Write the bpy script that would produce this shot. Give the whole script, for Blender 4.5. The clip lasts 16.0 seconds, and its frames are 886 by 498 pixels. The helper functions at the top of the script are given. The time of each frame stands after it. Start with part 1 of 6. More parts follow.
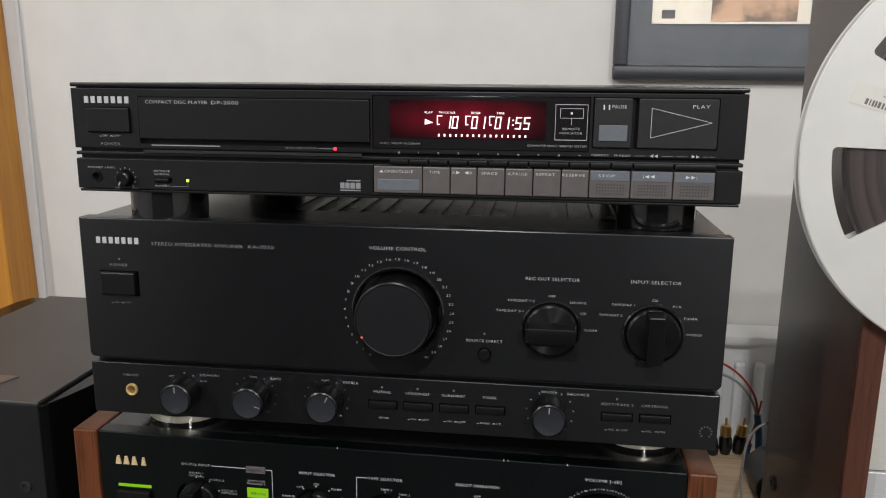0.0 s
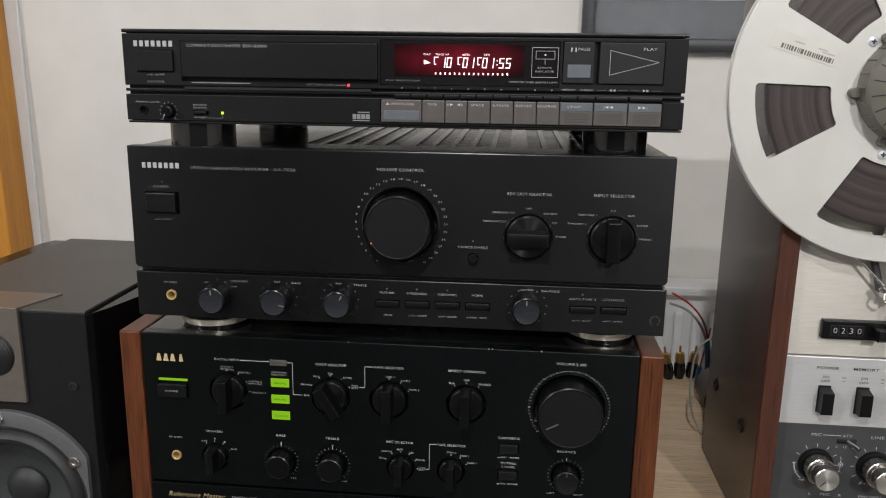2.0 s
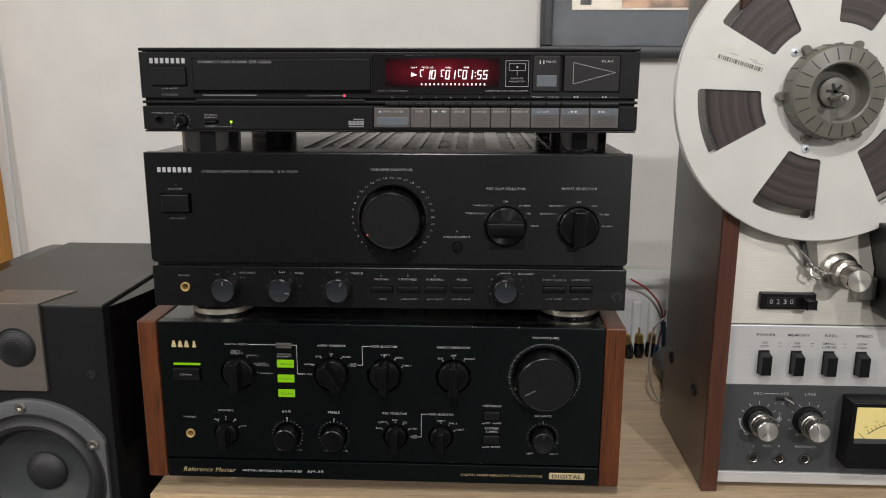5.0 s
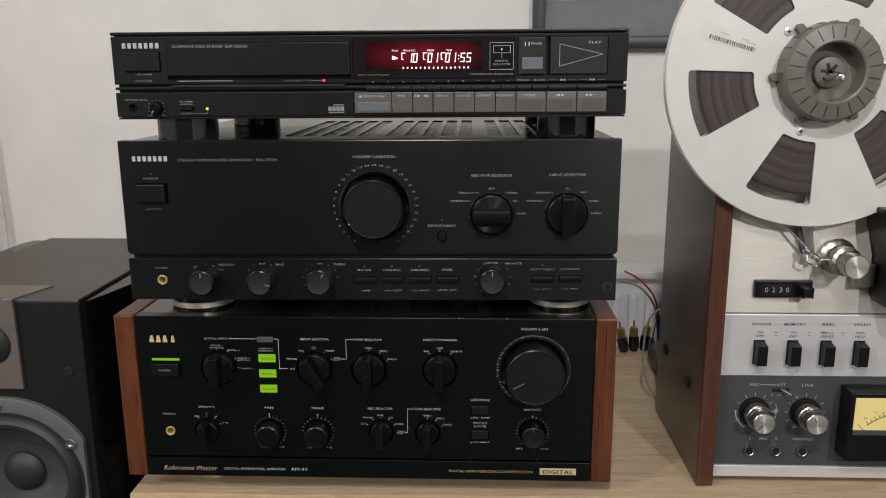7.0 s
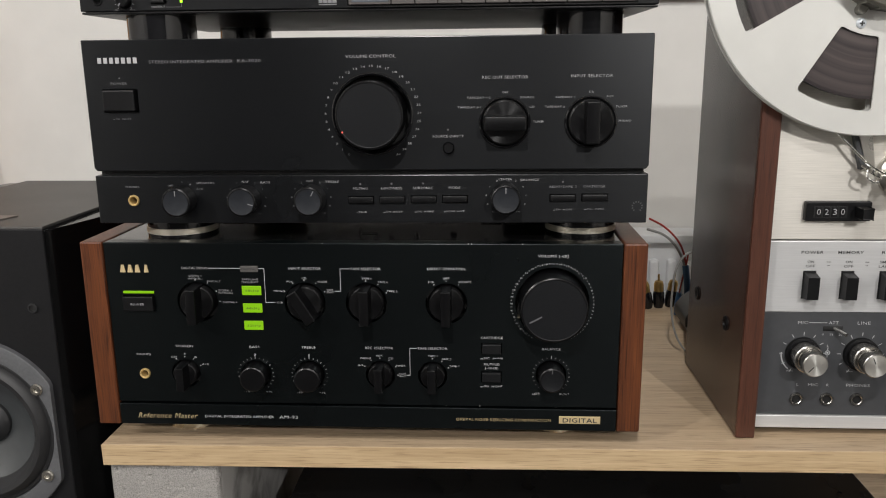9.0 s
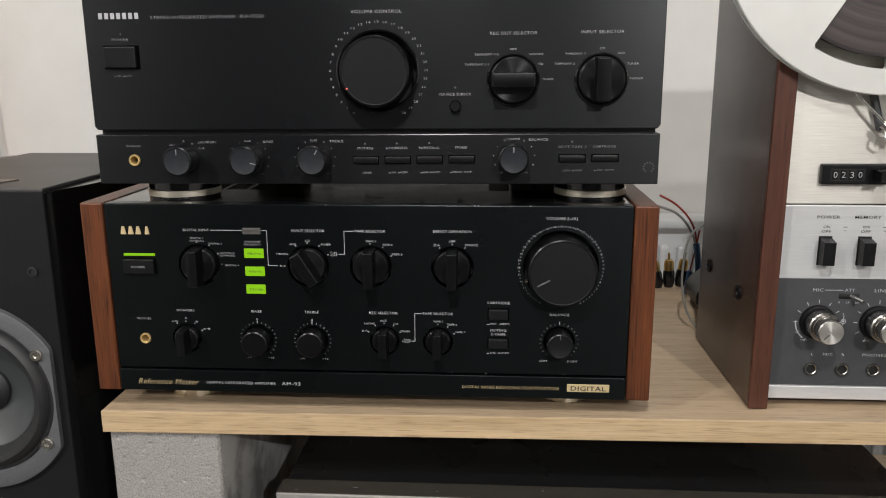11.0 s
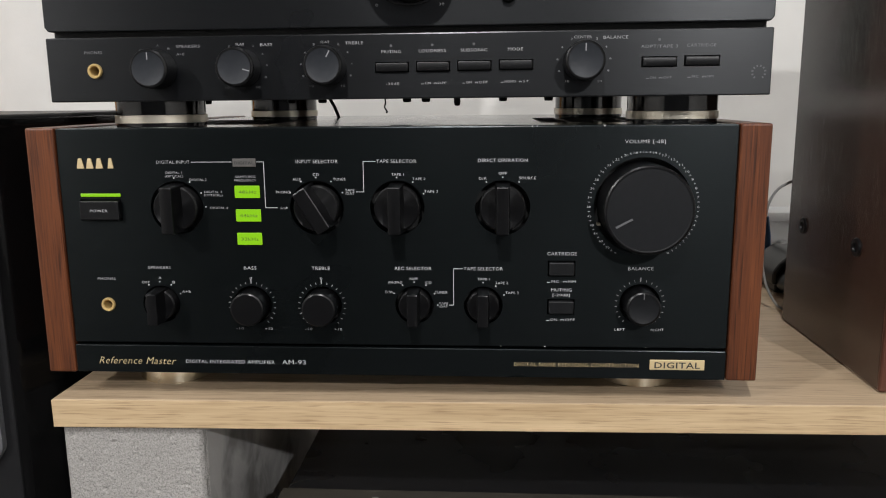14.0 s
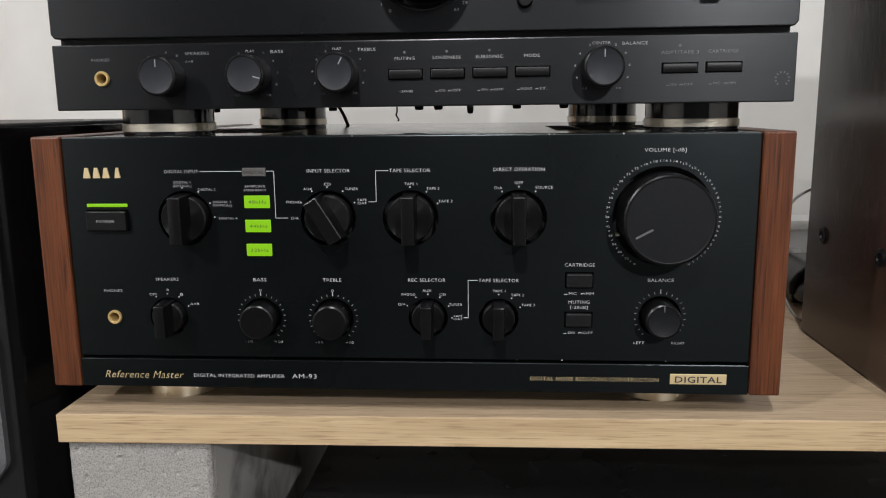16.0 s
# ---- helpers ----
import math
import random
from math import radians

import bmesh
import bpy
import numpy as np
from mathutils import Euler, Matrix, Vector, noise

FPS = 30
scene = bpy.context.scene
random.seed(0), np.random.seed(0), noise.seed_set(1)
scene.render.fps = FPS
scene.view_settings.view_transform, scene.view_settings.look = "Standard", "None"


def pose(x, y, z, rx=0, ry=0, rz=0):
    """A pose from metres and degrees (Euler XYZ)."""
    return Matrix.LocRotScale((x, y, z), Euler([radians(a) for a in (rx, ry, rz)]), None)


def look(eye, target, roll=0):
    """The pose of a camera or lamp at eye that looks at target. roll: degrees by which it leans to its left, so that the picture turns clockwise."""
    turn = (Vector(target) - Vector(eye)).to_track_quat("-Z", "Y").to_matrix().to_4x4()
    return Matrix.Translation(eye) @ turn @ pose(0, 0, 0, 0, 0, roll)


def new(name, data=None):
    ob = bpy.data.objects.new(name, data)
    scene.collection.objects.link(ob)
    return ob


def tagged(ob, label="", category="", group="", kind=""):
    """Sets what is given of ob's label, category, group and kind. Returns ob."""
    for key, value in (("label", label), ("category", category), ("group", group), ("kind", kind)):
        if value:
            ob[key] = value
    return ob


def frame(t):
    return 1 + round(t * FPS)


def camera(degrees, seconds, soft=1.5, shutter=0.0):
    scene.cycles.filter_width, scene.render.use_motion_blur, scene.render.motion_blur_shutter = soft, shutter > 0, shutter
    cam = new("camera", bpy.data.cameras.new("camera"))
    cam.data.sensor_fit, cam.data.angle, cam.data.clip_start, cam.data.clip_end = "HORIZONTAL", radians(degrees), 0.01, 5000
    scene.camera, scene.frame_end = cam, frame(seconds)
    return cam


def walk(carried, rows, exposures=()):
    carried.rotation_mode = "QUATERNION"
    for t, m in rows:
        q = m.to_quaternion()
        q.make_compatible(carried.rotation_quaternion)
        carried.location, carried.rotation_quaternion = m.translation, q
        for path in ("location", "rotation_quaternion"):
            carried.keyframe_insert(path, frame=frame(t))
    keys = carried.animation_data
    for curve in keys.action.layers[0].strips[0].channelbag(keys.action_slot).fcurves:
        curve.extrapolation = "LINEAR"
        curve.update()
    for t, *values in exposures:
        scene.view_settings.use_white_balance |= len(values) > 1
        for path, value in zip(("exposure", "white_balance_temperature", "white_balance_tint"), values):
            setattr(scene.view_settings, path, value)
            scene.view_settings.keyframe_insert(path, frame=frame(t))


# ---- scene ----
cam = camera(59.0, 16.0, soft=1.1)
PATH = [
    (0, (0.112, -0.501, 0.437), (-0.148, 1.437, 0.017), 0.6),
    (0.5, (0.118, -0.519, 0.429), (-0.139, 1.416, -0.007), 0.6),
    (1, (0.12, -0.538, 0.414), (-0.122, 1.397, -0.032), 0.7),
    (1.5, (0.115, -0.568, 0.406), (-0.096, 1.369, -0.045), 0.8),
    (2, (0.108, -0.616, 0.407), (-0.077, 1.323, -0.043), 0.9),
    (2.5, (0.095, -0.661, 0.412), (-0.058, 1.281, -0.042), 0.8),
    (3, (0.081, -0.683, 0.414), (-0.042, 1.261, -0.041), 0.8),
    (3.5, (0.077, -0.695, 0.415), (-0.028, 1.25, -0.038), 0.7),
    (4, (0.08, -0.702, 0.414), (-0.011, 1.246, -0.031), 0.6),
    (6.5, (0.1, -0.696, 0.408), (0.023, 1.254, -0.029), -0.2),
    (7, (0.102, -0.682, 0.399), (0.023, 1.267, -0.041), -0.3),
    (7.5, (0.105, -0.664, 0.385), (0.019, 1.284, -0.06), -0.4),
    (8, (0.106, -0.645, 0.365), (0.013, 1.3, -0.089), -0.5),
    (8.5, (0.104, -0.628, 0.335), (0.005, 1.319, -0.111), -0.5),
    (9, (0.103, -0.614, 0.318), (-0.006, 1.332, -0.132), -0.5),
    (11.5, (0.104, -0.603, 0.269), (-0.026, 1.342, -0.18), -0.3),
    (12, (0.099, -0.586, 0.246), (-0.031, 1.36, -0.194), -0.3),
    (12.5, (0.089, -0.561, 0.226), (-0.038, 1.389, -0.201), -0.3),
    (13, (0.081, -0.531, 0.212), (-0.049, 1.423, -0.193), -0.4),
    (13.5, (0.072, -0.504, 0.202), (-0.054, 1.455, -0.183), -0.5),
    (14, (0.065, -0.485, 0.196), (-0.062, 1.476, -0.177), -0.5),
    (14.5, (0.065, -0.475, 0.195), (-0.065, 1.488, -0.165), -0.6),
    (15, (0.069, -0.473, 0.195), (-0.069, 1.491, -0.157), -0.6),
    (15.5, (0.064, -0.474, 0.196), (-0.073, 1.49, -0.158), -0.6),
    (16, (0.058, -0.473, 0.196), (-0.08, 1.491, -0.158), -0.6),
]
walk(cam, [(t, look(eye, target, roll)) for t, eye, target, roll in PATH], exposures=[
    (0.0, 0.05, 6400, 10), (3.0, 0.03, 6520, 10), (7.0, -0.01, 6560, 10), (8.0, 0.04, 6560, 10), (9.0, 0.18, 6560, 10),
    (11.5, 0.31, 6480, 10), (12.5, 0.40, 6420, 10), (14.5, 0.34, 6330, 10), (16.0, 0.29, 6280, 10)])

# ---- light ----
room_world = bpy.data.worlds.new("room_world")
room_world.use_nodes = True
room_world.node_tree.nodes["Background"].inputs[0].default_value = (0.8, 0.85, 1.0, 1)
room_world.node_tree.nodes["Background"].inputs[1].default_value = 0.02
scene.world = room_world
scene.view_settings.exposure = 0.0


def lamp(name, x, y, z, watts, radius, colour=(1.0, 0.98, 0.965)):
    data = bpy.data.lights.new(name, "SPOT")
    data.energy, data.shadow_soft_size, data.color = watts, radius, colour
    data.spot_size, data.spot_blend = radians(166), 0.12
    ob = new(name, data)
    ob.location = (x, y, z)
    return ob


# ceiling spots of the room, in front of and above the rack
lamp("ceiling_spot_right", 1.22, -3.15, 1.76, 172.0, 0.035)
lamp("ceiling_spot_middle", -0.05, -1.45, 1.76, 82.0, 0.035)
# unseen fill lamp, added to brighten the left wall and the deck's side
lamp("fill_spot_side", -1.95, -1.9, 1.76, 104.0, 0.035)


# ---- materials ----
def material(name, colour, rough=0.5, metal=0.0, vary=0.12, scale=30.0, stretch=(1, 1, 1), bump=0.0, bump_scale=300.0,
             second=None, detail=6.0, rough_vary=0.08, coat=0.0, contrast=(0.3, 0.7), spec=0.5, distort=0.0, aniso=0.0, tint=(1, 1, 1)):
    m = bpy.data.materials.new(name)
    m.use_nodes = True
    nodes, links = m.node_tree.nodes, m.node_tree.links
    bsdf = nodes["Principled BSDF"]
    bsdf.inputs["Metallic"].default_value = metal
    bsdf.inputs["Coat Weight"].default_value = coat
    bsdf.inputs["Coat Roughness"].default_value = 0.08
    bsdf.inputs["Specular IOR Level"].default_value = spec
    bsdf.inputs["Specular Tint"].default_value = (*tint, 1)
    if aniso:
        # brushed along x: the gloss spreads up and down
        across = nodes.new("ShaderNodeCombineXYZ")
        across.inputs["Z"].default_value = 1.0
        bsdf.inputs["Anisotropic"].default_value = aniso
        links.new(across.outputs["Vector"], bsdf.inputs["Tangent"])
    coords = nodes.new("ShaderNodeTexCoord")
    mapping = nodes.new("ShaderNodeMapping")
    mapping.inputs["Scale"].default_value = stretch
    links.new(coords.outputs["Object"], mapping.inputs["Vector"])
    grain = nodes.new("ShaderNodeTexNoise")
    grain.inputs["Scale"].default_value = scale
    grain.inputs["Detail"].default_value = detail
    grain.inputs["Distortion"].default_value = distort
    links.new(mapping.outputs["Vector"], grain.inputs["Vector"])
    ramp = nodes.new("ShaderNodeValToRGB")
    low = second or tuple(c * (1 - vary) for c in colour)
    high = colour if second else tuple(min(1, c * (1 + vary)) for c in colour)
    ramp.color_ramp.elements[0].color, ramp.color_ramp.elements[1].color = (*low, 1), (*high, 1)
    ramp.color_ramp.elements[0].position, ramp.color_ramp.elements[1].position = contrast
    links.new(grain.outputs["Fac"], ramp.inputs["Fac"])
    blotch = nodes.new("ShaderNodeTexNoise")
    blotch.inputs["Scale"].default_value = 9.0
    blotch.inputs["Detail"].default_value = 4.0
    links.new(coords.outputs["Object"], blotch.inputs["Vector"])
    spread = nodes.new("ShaderNodeMapRange")
    spread.inputs["To Min"].default_value = max(0.02, rough - rough_vary)
    spread.inputs["To Max"].default_value = min(1.0, rough + rough_vary)
    links.new(blotch.outputs["Fac"], spread.inputs["Value"])
    links.new(spread.outputs["Result"], bsdf.inputs["Roughness"])
    tone = nodes.new("ShaderNodeMix")
    tone.data_type, tone.blend_type = "RGBA", "MULTIPLY"
    tone.inputs["Factor"].default_value = 0.35
    links.new(ramp.outputs["Color"], tone.inputs["A"])
    wear = nodes.new("ShaderNodeMapRange")
    wear.inputs["To Min"].default_value, wear.inputs["To Max"].default_value = 0.75, 1.2
    links.new(blotch.outputs["Fac"], wear.inputs["Value"])
    links.new(wear.outputs["Result"], tone.inputs["B"])
    links.new(tone.outputs["Result"], bsdf.inputs["Base Color"])
    if bump:
        relief = nodes.new("ShaderNodeTexNoise")
        relief.inputs["Scale"].default_value = bump_scale
        relief.inputs["Detail"].default_value = 5.0
        links.new(mapping.outputs["Vector"], relief.inputs["Vector"])
        node = nodes.new("ShaderNodeBump")
        node.inputs["Strength"].default_value = bump
        node.inputs["Distance"].default_value = 0.001
        links.new(relief.outputs["Fac"], node.inputs["Height"])
        links.new(node.outputs["Normal"], bsdf.inputs["Normal"])
    return m


def wood(name, light, middle, dark, along, rough, bands=9.0, pores=0.55, spec=0.4, swirl=1.2, pore_scale=150.0):
    """Sawn veneer: broad bands, finer streaks and dark open pores, all drawn out along one axis (0, 1 or 2)."""
    m = bpy.data.materials.new(name)
    m.use_nodes = True
    nodes, links = m.node_tree.nodes, m.node_tree.links
    bsdf = nodes["Principled BSDF"]
    bsdf.inputs["Specular IOR Level"].default_value = spec
    coords = nodes.new("ShaderNodeTexCoord")

    def streaks(run, cross, detail, bend):
        mapping, grain = nodes.new("ShaderNodeMapping"), nodes.new("ShaderNodeTexNoise")
        mapping.inputs["Scale"].default_value = [run if i == along else cross for i in range(3)]
        grain.inputs["Scale"].default_value, grain.inputs["Detail"].default_value, grain.inputs["Distortion"].default_value = 1.0, detail, bend
        links.new(coords.outputs["Object"], mapping.inputs["Vector"])
        links.new(mapping.outputs["Vector"], grain.inputs["Vector"])
        return grain

    broad, fine, pore = streaks(bands * 0.35, bands * 7, 4.0, swirl), streaks(bands * 3.0, bands * 120, 5.0, 0.3), streaks(pore_scale * 0.45, pore_scale * 13, 2.0, 0.0)
    ramp = nodes.new("ShaderNodeValToRGB")
    ramp.color_ramp.elements[0].position, ramp.color_ramp.elements[1].position = 0.33, 0.68
    ramp.color_ramp.elements[0].color, ramp.color_ramp.elements[1].color = (*middle, 1), (*light, 1)
    mean = nodes.new("ShaderNodeMix")
    mean.inputs["Factor"].default_value = 0.5
    links.new(broad.outputs["Fac"], mean.inputs["A"])
    links.new(fine.outputs["Fac"], mean.inputs["B"])
    links.new(mean.outputs["Result"], ramp.inputs["Fac"])
    holes = nodes.new("ShaderNodeMapRange")
    holes.inputs["From Min"].default_value, holes.inputs["From Max"].default_value, holes.inputs["To Max"].default_value = 0.54, 0.70, pores
    links.new(pore.outputs["Fac"], holes.inputs["Value"])
    tone = nodes.new("ShaderNodeMix")
    tone.data_type = "RGBA"
    links.new(holes.outputs["Result"], tone.inputs["Factor"])
    links.new(ramp.outputs["Color"], tone.inputs["A"])
    tone.inputs["B"].default_value = (*dark, 1)
    links.new(tone.outputs["Result"], bsdf.inputs["Base Color"])
    gloss = nodes.new("ShaderNodeMapRange")
    gloss.inputs["To Min"].default_value, gloss.inputs["To Max"].default_value = rough - 0.08, rough + 0.10
    links.new(fine.outputs["Fac"], gloss.inputs["Value"])
    links.new(gloss.outputs["Result"], bsdf.inputs["Roughness"])
    dent = nodes.new("ShaderNodeBump")
    dent.invert = True
    dent.inputs["Strength"].default_value, dent.inputs["Distance"].default_value = 0.25, 0.0004
    links.new(holes.outputs["Result"], dent.inputs["Height"])
    links.new(dent.outputs["Normal"], bsdf.inputs["Normal"])
    return m


def turned(name, colour, rough, metal=0.9):
    """Metal faced on a lathe: fine circles that draw the gloss into a bow tie."""
    m = bpy.data.materials.new(name)
    m.use_nodes = True
    nodes, links = m.node_tree.nodes, m.node_tree.links
    bsdf = nodes["Principled BSDF"]
    bsdf.inputs["Base Color"].default_value = (*colour, 1)
    bsdf.inputs["Metallic"].default_value, bsdf.inputs["Roughness"].default_value = metal, rough
    bsdf.inputs["Anisotropic"].default_value, bsdf.inputs["Anisotropic Rotation"].default_value = 0.85, 0.25
    circle = nodes.new("ShaderNodeTangent")
    circle.direction_type, circle.axis = "RADIAL", "Y"
    links.new(circle.outputs["Tangent"], bsdf.inputs["Tangent"])
    return m


def glow(name, colour, strength, base=None):
    m = bpy.data.materials.new(name)
    m.use_nodes = True
    bsdf = m.node_tree.nodes["Principled BSDF"]
    bsdf.inputs["Base Color"].default_value = (*(base or colour), 1)
    bsdf.inputs["Emission Color"].default_value = (*colour, 1)
    bsdf.inputs["Emission Strength"].default_value = strength
    bsdf.inputs["Roughness"].default_value = 0.3
    return m


def glass(name, colour=(1, 1, 1), rough=0.02):
    m = bpy.data.materials.new(name)
    m.use_nodes = True
    bsdf = m.node_tree.nodes["Principled BSDF"]
    bsdf.inputs["Base Color"].default_value = (*colour, 1)
    bsdf.inputs["Transmission Weight"].default_value = 1.0
    bsdf.inputs["Roughness"].default_value = rough
    bsdf.inputs["IOR"].default_value = 1.45
    return m


PAINT_WALL = material("white_wall_paint", (0.70, 0.685, 0.655), 0.75, vary=0.02, scale=14, bump=0.12, bump_scale=260)
PAINT_CEILING = material("white_ceiling_paint", (0.8, 0.8, 0.78), 0.85, vary=0.02)
PAINT_FAR = material("charcoal_far_wall", (0.052, 0.054, 0.057), 0.8, vary=0.15, scale=5)
FLOORING = material("dark_floor", (0.050, 0.047, 0.044), 0.55, vary=0.25, scale=6, stretch=(1, 10, 1))
OAK = wood("pale_oak", (0.585, 0.445, 0.298), (0.40, 0.292, 0.185), (0.18, 0.12, 0.07), 0, 0.42, bands=5.0, pores=0.6, pore_scale=85.0)
OAK_EDGE = wood("oak_edge_banding", (0.60, 0.45, 0.275), (0.40, 0.28, 0.155), (0.20, 0.12, 0.06), 0, 0.40, bands=4.5, pores=0.6, swirl=1.8, pore_scale=70.0)
ROSEWOOD = wood("rosewood_veneer", (0.150, 0.046, 0.0155), (0.055, 0.0165, 0.0075), (0.013, 0.005, 0.004), 2, 0.38, bands=9.0, pores=0.65, spec=0.4, swirl=2.4, pore_scale=60.0)
WALNUT = wood("walnut_veneer", (0.105, 0.039, 0.023), (0.055, 0.0205, 0.013), (0.022, 0.010, 0.007), 2, 0.38, bands=11.0, pores=0.6, pore_scale=90.0)
WALNUT_DARK = wood("dark_walnut_veneer", (0.056, 0.030, 0.021), (0.038, 0.019, 0.0135), (0.016, 0.009, 0.007), 2, 0.22, bands=9.0, pores=0.25, spec=0.5, pore_scale=80.0)
ORANGE_WOOD = material("orange_lacquered_pine", (0.60, 0.27, 0.035), 0.45, scale=5, stretch=(20, 20, 1.2), second=(0.47, 0.19, 0.02))
BLACK_ALU = material("black_brushed_aluminium", (0.0022, 0.0025, 0.0032), 0.285, scale=60, stretch=(0.6, 60, 60), vary=0.4, bump=0.045,
                     bump_scale=45, rough_vary=0.03, spec=0.62, aniso=0.72, tint=(0.96, 0.98, 1.0))
GREEN_BLACK_ALU = material("black_anodised_aluminium", (0.0005, 0.0010, 0.0012), 0.28, scale=60, stretch=(0.6, 60, 60), vary=0.4, bump=0.06,
                           bump_scale=36, rough_vary=0.03, spec=0.42, aniso=0.70, tint=(0.86, 0.97, 1.0))
BLACK_STEEL = material("black_painted_steel", (0.008, 0.008, 0.0085), 0.28, vary=0.2, scale=200, bump=0.05, bump_scale=900, spec=0.35)
BLACK_PLASTIC = material("black_plastic", (0.0045, 0.0045, 0.005), 0.38, vary=0.2, scale=90, bump=0.03, bump_scale=700, spec=0.28)
GREY_PLASTIC = material("charcoal_plastic", (0.0085, 0.0088, 0.0096), 0.42, vary=0.12, scale=90, bump=0.04, bump_scale=900, spec=0.22)
KNOB_BLACK = material("satin_black_knob", (0.0035, 0.0035, 0.004), 0.30, vary=0.15, scale=60, bump=0.02, bump_scale=800, spec=0.3)
KNOB_FACE = material("dark_grey_knob_face", (0.0075, 0.0080, 0.0092), 0.46, vary=0.1, scale=300, bump=0.05, bump_scale=1500, spec=0.25)
PALE_FACE = material("slate_grey_knob_face", (0.019, 0.021, 0.025), 0.46, vary=0.08, scale=300, bump=0.04, bump_scale=1500, spec=0.25)
STEEL_TOP = material("glossy_black_steel_top", (0.010, 0.010, 0.0105), 0.13, vary=0.15, scale=60, rough_vary=0.05, spec=0.5)
SLAT_STEEL = material("black_steel_vent_slat", (0.010, 0.010, 0.0105), 0.22, vary=0.15, scale=60, rough_vary=0.05, spec=0.4)
GOLD_RIM = material("gold_plated_rim", (0.62, 0.44, 0.18), 0.35, metal=0.45, vary=0.06)
SCREW_ZINC = material("zinc_plated_screw", (0.66, 0.70, 0.74), 0.35, metal=0.35, vary=0.05)
FAINT_PRINT = material("faint_grey_print", (0.10, 0.10, 0.105), 0.6, vary=0.05)
GLOSS_BLACK = material("gloss_black_lacquer", (0.008, 0.008, 0.009), 0.09, vary=0.1, rough_vary=0.03)
SPEAKER_SIDE = material("black_lacquered_side", (0.003, 0.003, 0.0032), 0.12, vary=0.1, rough_vary=0.04, spec=0.16)
HOLE_BLACK = material("dark_recess", (0.004, 0.004, 0.004), 0.6, vary=0.1)
KEY_GREY = material("warm_grey_key", (0.088, 0.079, 0.077), 0.42, vary=0.08, scale=200, bump=0.02, bump_scale=900)
KEY_DARK = material("dark_grey_key", (0.020, 0.0195, 0.020), 0.40, vary=0.08, scale=200, bump=0.02, bump_scale=900, spec=0.25)
TRAY_BLACK = material("charcoal_tray_front", (0.0105, 0.0105, 0.0110), 0.38, vary=0.08, scale=200, spec=0.2)
KEY_BLUE = material("grey_blue_key_pad", (0.105, 0.118, 0.135), 0.42, vary=0.06, scale=200)
PRINT_WHITE = material("white_print", (0.55, 0.56, 0.57), 0.6, vary=0.03)
PRINT_GREY = material("grey_print", (0.40, 0.40, 0.41), 0.6, vary=0.03)
PRINT_DIM = material("dim_grey_print", (0.22, 0.22, 0.23), 0.6, vary=0.03)
PRINT_BLACK = material("black_print", (0.03, 0.03, 0.03), 0.6, vary=0.03)
GOLD_PRINT = material("gold_print", (0.60, 0.47, 0.26), 0.45, metal=0.2, vary=0.05)
GOLD = material("pale_gold_metal", (0.80, 0.725, 0.57), 0.28, metal=1.0, vary=0.05, scale=80)
BRASS = material("brass", (0.75, 0.55, 0.22), 0.25, metal=1.0, vary=0.1)
DULL_BRASS = material("dull_gold_plating", (0.42, 0.29, 0.11), 0.35, metal=0.9, vary=0.15)
CHAMPAGNE = material("champagne_metal", (0.80, 0.74, 0.62), 0.30, metal=0.6, vary=0.05, stretch=(1, 1, 30))
CHROME = material("polished_steel", (0.78, 0.77, 0.74), 0.18, metal=1.0, vary=0.04)
SATIN_STEEL = material("satin_steel", (0.54, 0.52, 0.475), 0.28, metal=1.0, vary=0.08, scale=60)
BRUSHED_ALU = material("brushed_aluminium", (0.66, 0.63, 0.575), 0.42, metal=0.55, scale=50, stretch=(0.7, 40, 40), vary=0.10, bump=0.10,
                       bump_scale=45, aniso=0.75)
TURNED_BLACK = turned("turned_black_disc", (0.004, 0.004, 0.0045), 0.34, 0.0)
# bright metal with the dark room it mirrors put into its colour
DARK_STEEL = material("darkened_steel", (0.34, 0.33, 0.31), 0.26, metal=1.0, vary=0.1, scale=60)
TURNED_STEEL = turned("turned_steel_face", (0.74, 0.72, 0.67), 0.36)
SILVER_PAINT = material("silver_satin_panel", (0.60, 0.60, 0.60), 0.38, metal=0.35, scale=60, stretch=(0.7, 30, 30), vary=0.05)
RECEIVER_ALU = material("grey_brushed_aluminium", (0.46, 0.445, 0.42), 0.38, metal=0.6, scale=50, stretch=(0.7, 40, 40), vary=0.1, bump=0.1,
                        bump_scale=45, aniso=0.6)
BEZEL_BRONZE = material("dull_bronze_bezel", (0.036, 0.032, 0.026), 0.45, vary=0.12, scale=60, stretch=(1, 8, 8))
DECK_GREY = material("dark_grey_panel", (0.050, 0.052, 0.056), 0.45, vary=0.08, scale=120, bump=0.03, bump_scale=900)
CONCRETE = material("rough_concrete", (0.35, 0.335, 0.315), 0.92, scale=900, bump=0.6, bump_scale=1300, second=(0.15, 0.142, 0.132),
                    contrast=(0.25, 0.55))
CONCRETE_CAST = material("smooth_cast_concrete", (0.43, 0.42, 0.405), 0.85, scale=16, bump=0.3, bump_scale=200, second=(0.20, 0.194, 0.184),
                         contrast=(0.36, 0.54), detail=11, distort=0.8)
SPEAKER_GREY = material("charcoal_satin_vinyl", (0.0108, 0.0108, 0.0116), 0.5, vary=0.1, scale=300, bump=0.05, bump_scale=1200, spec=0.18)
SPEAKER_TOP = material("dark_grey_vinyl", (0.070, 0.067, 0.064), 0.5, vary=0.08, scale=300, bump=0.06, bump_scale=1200)
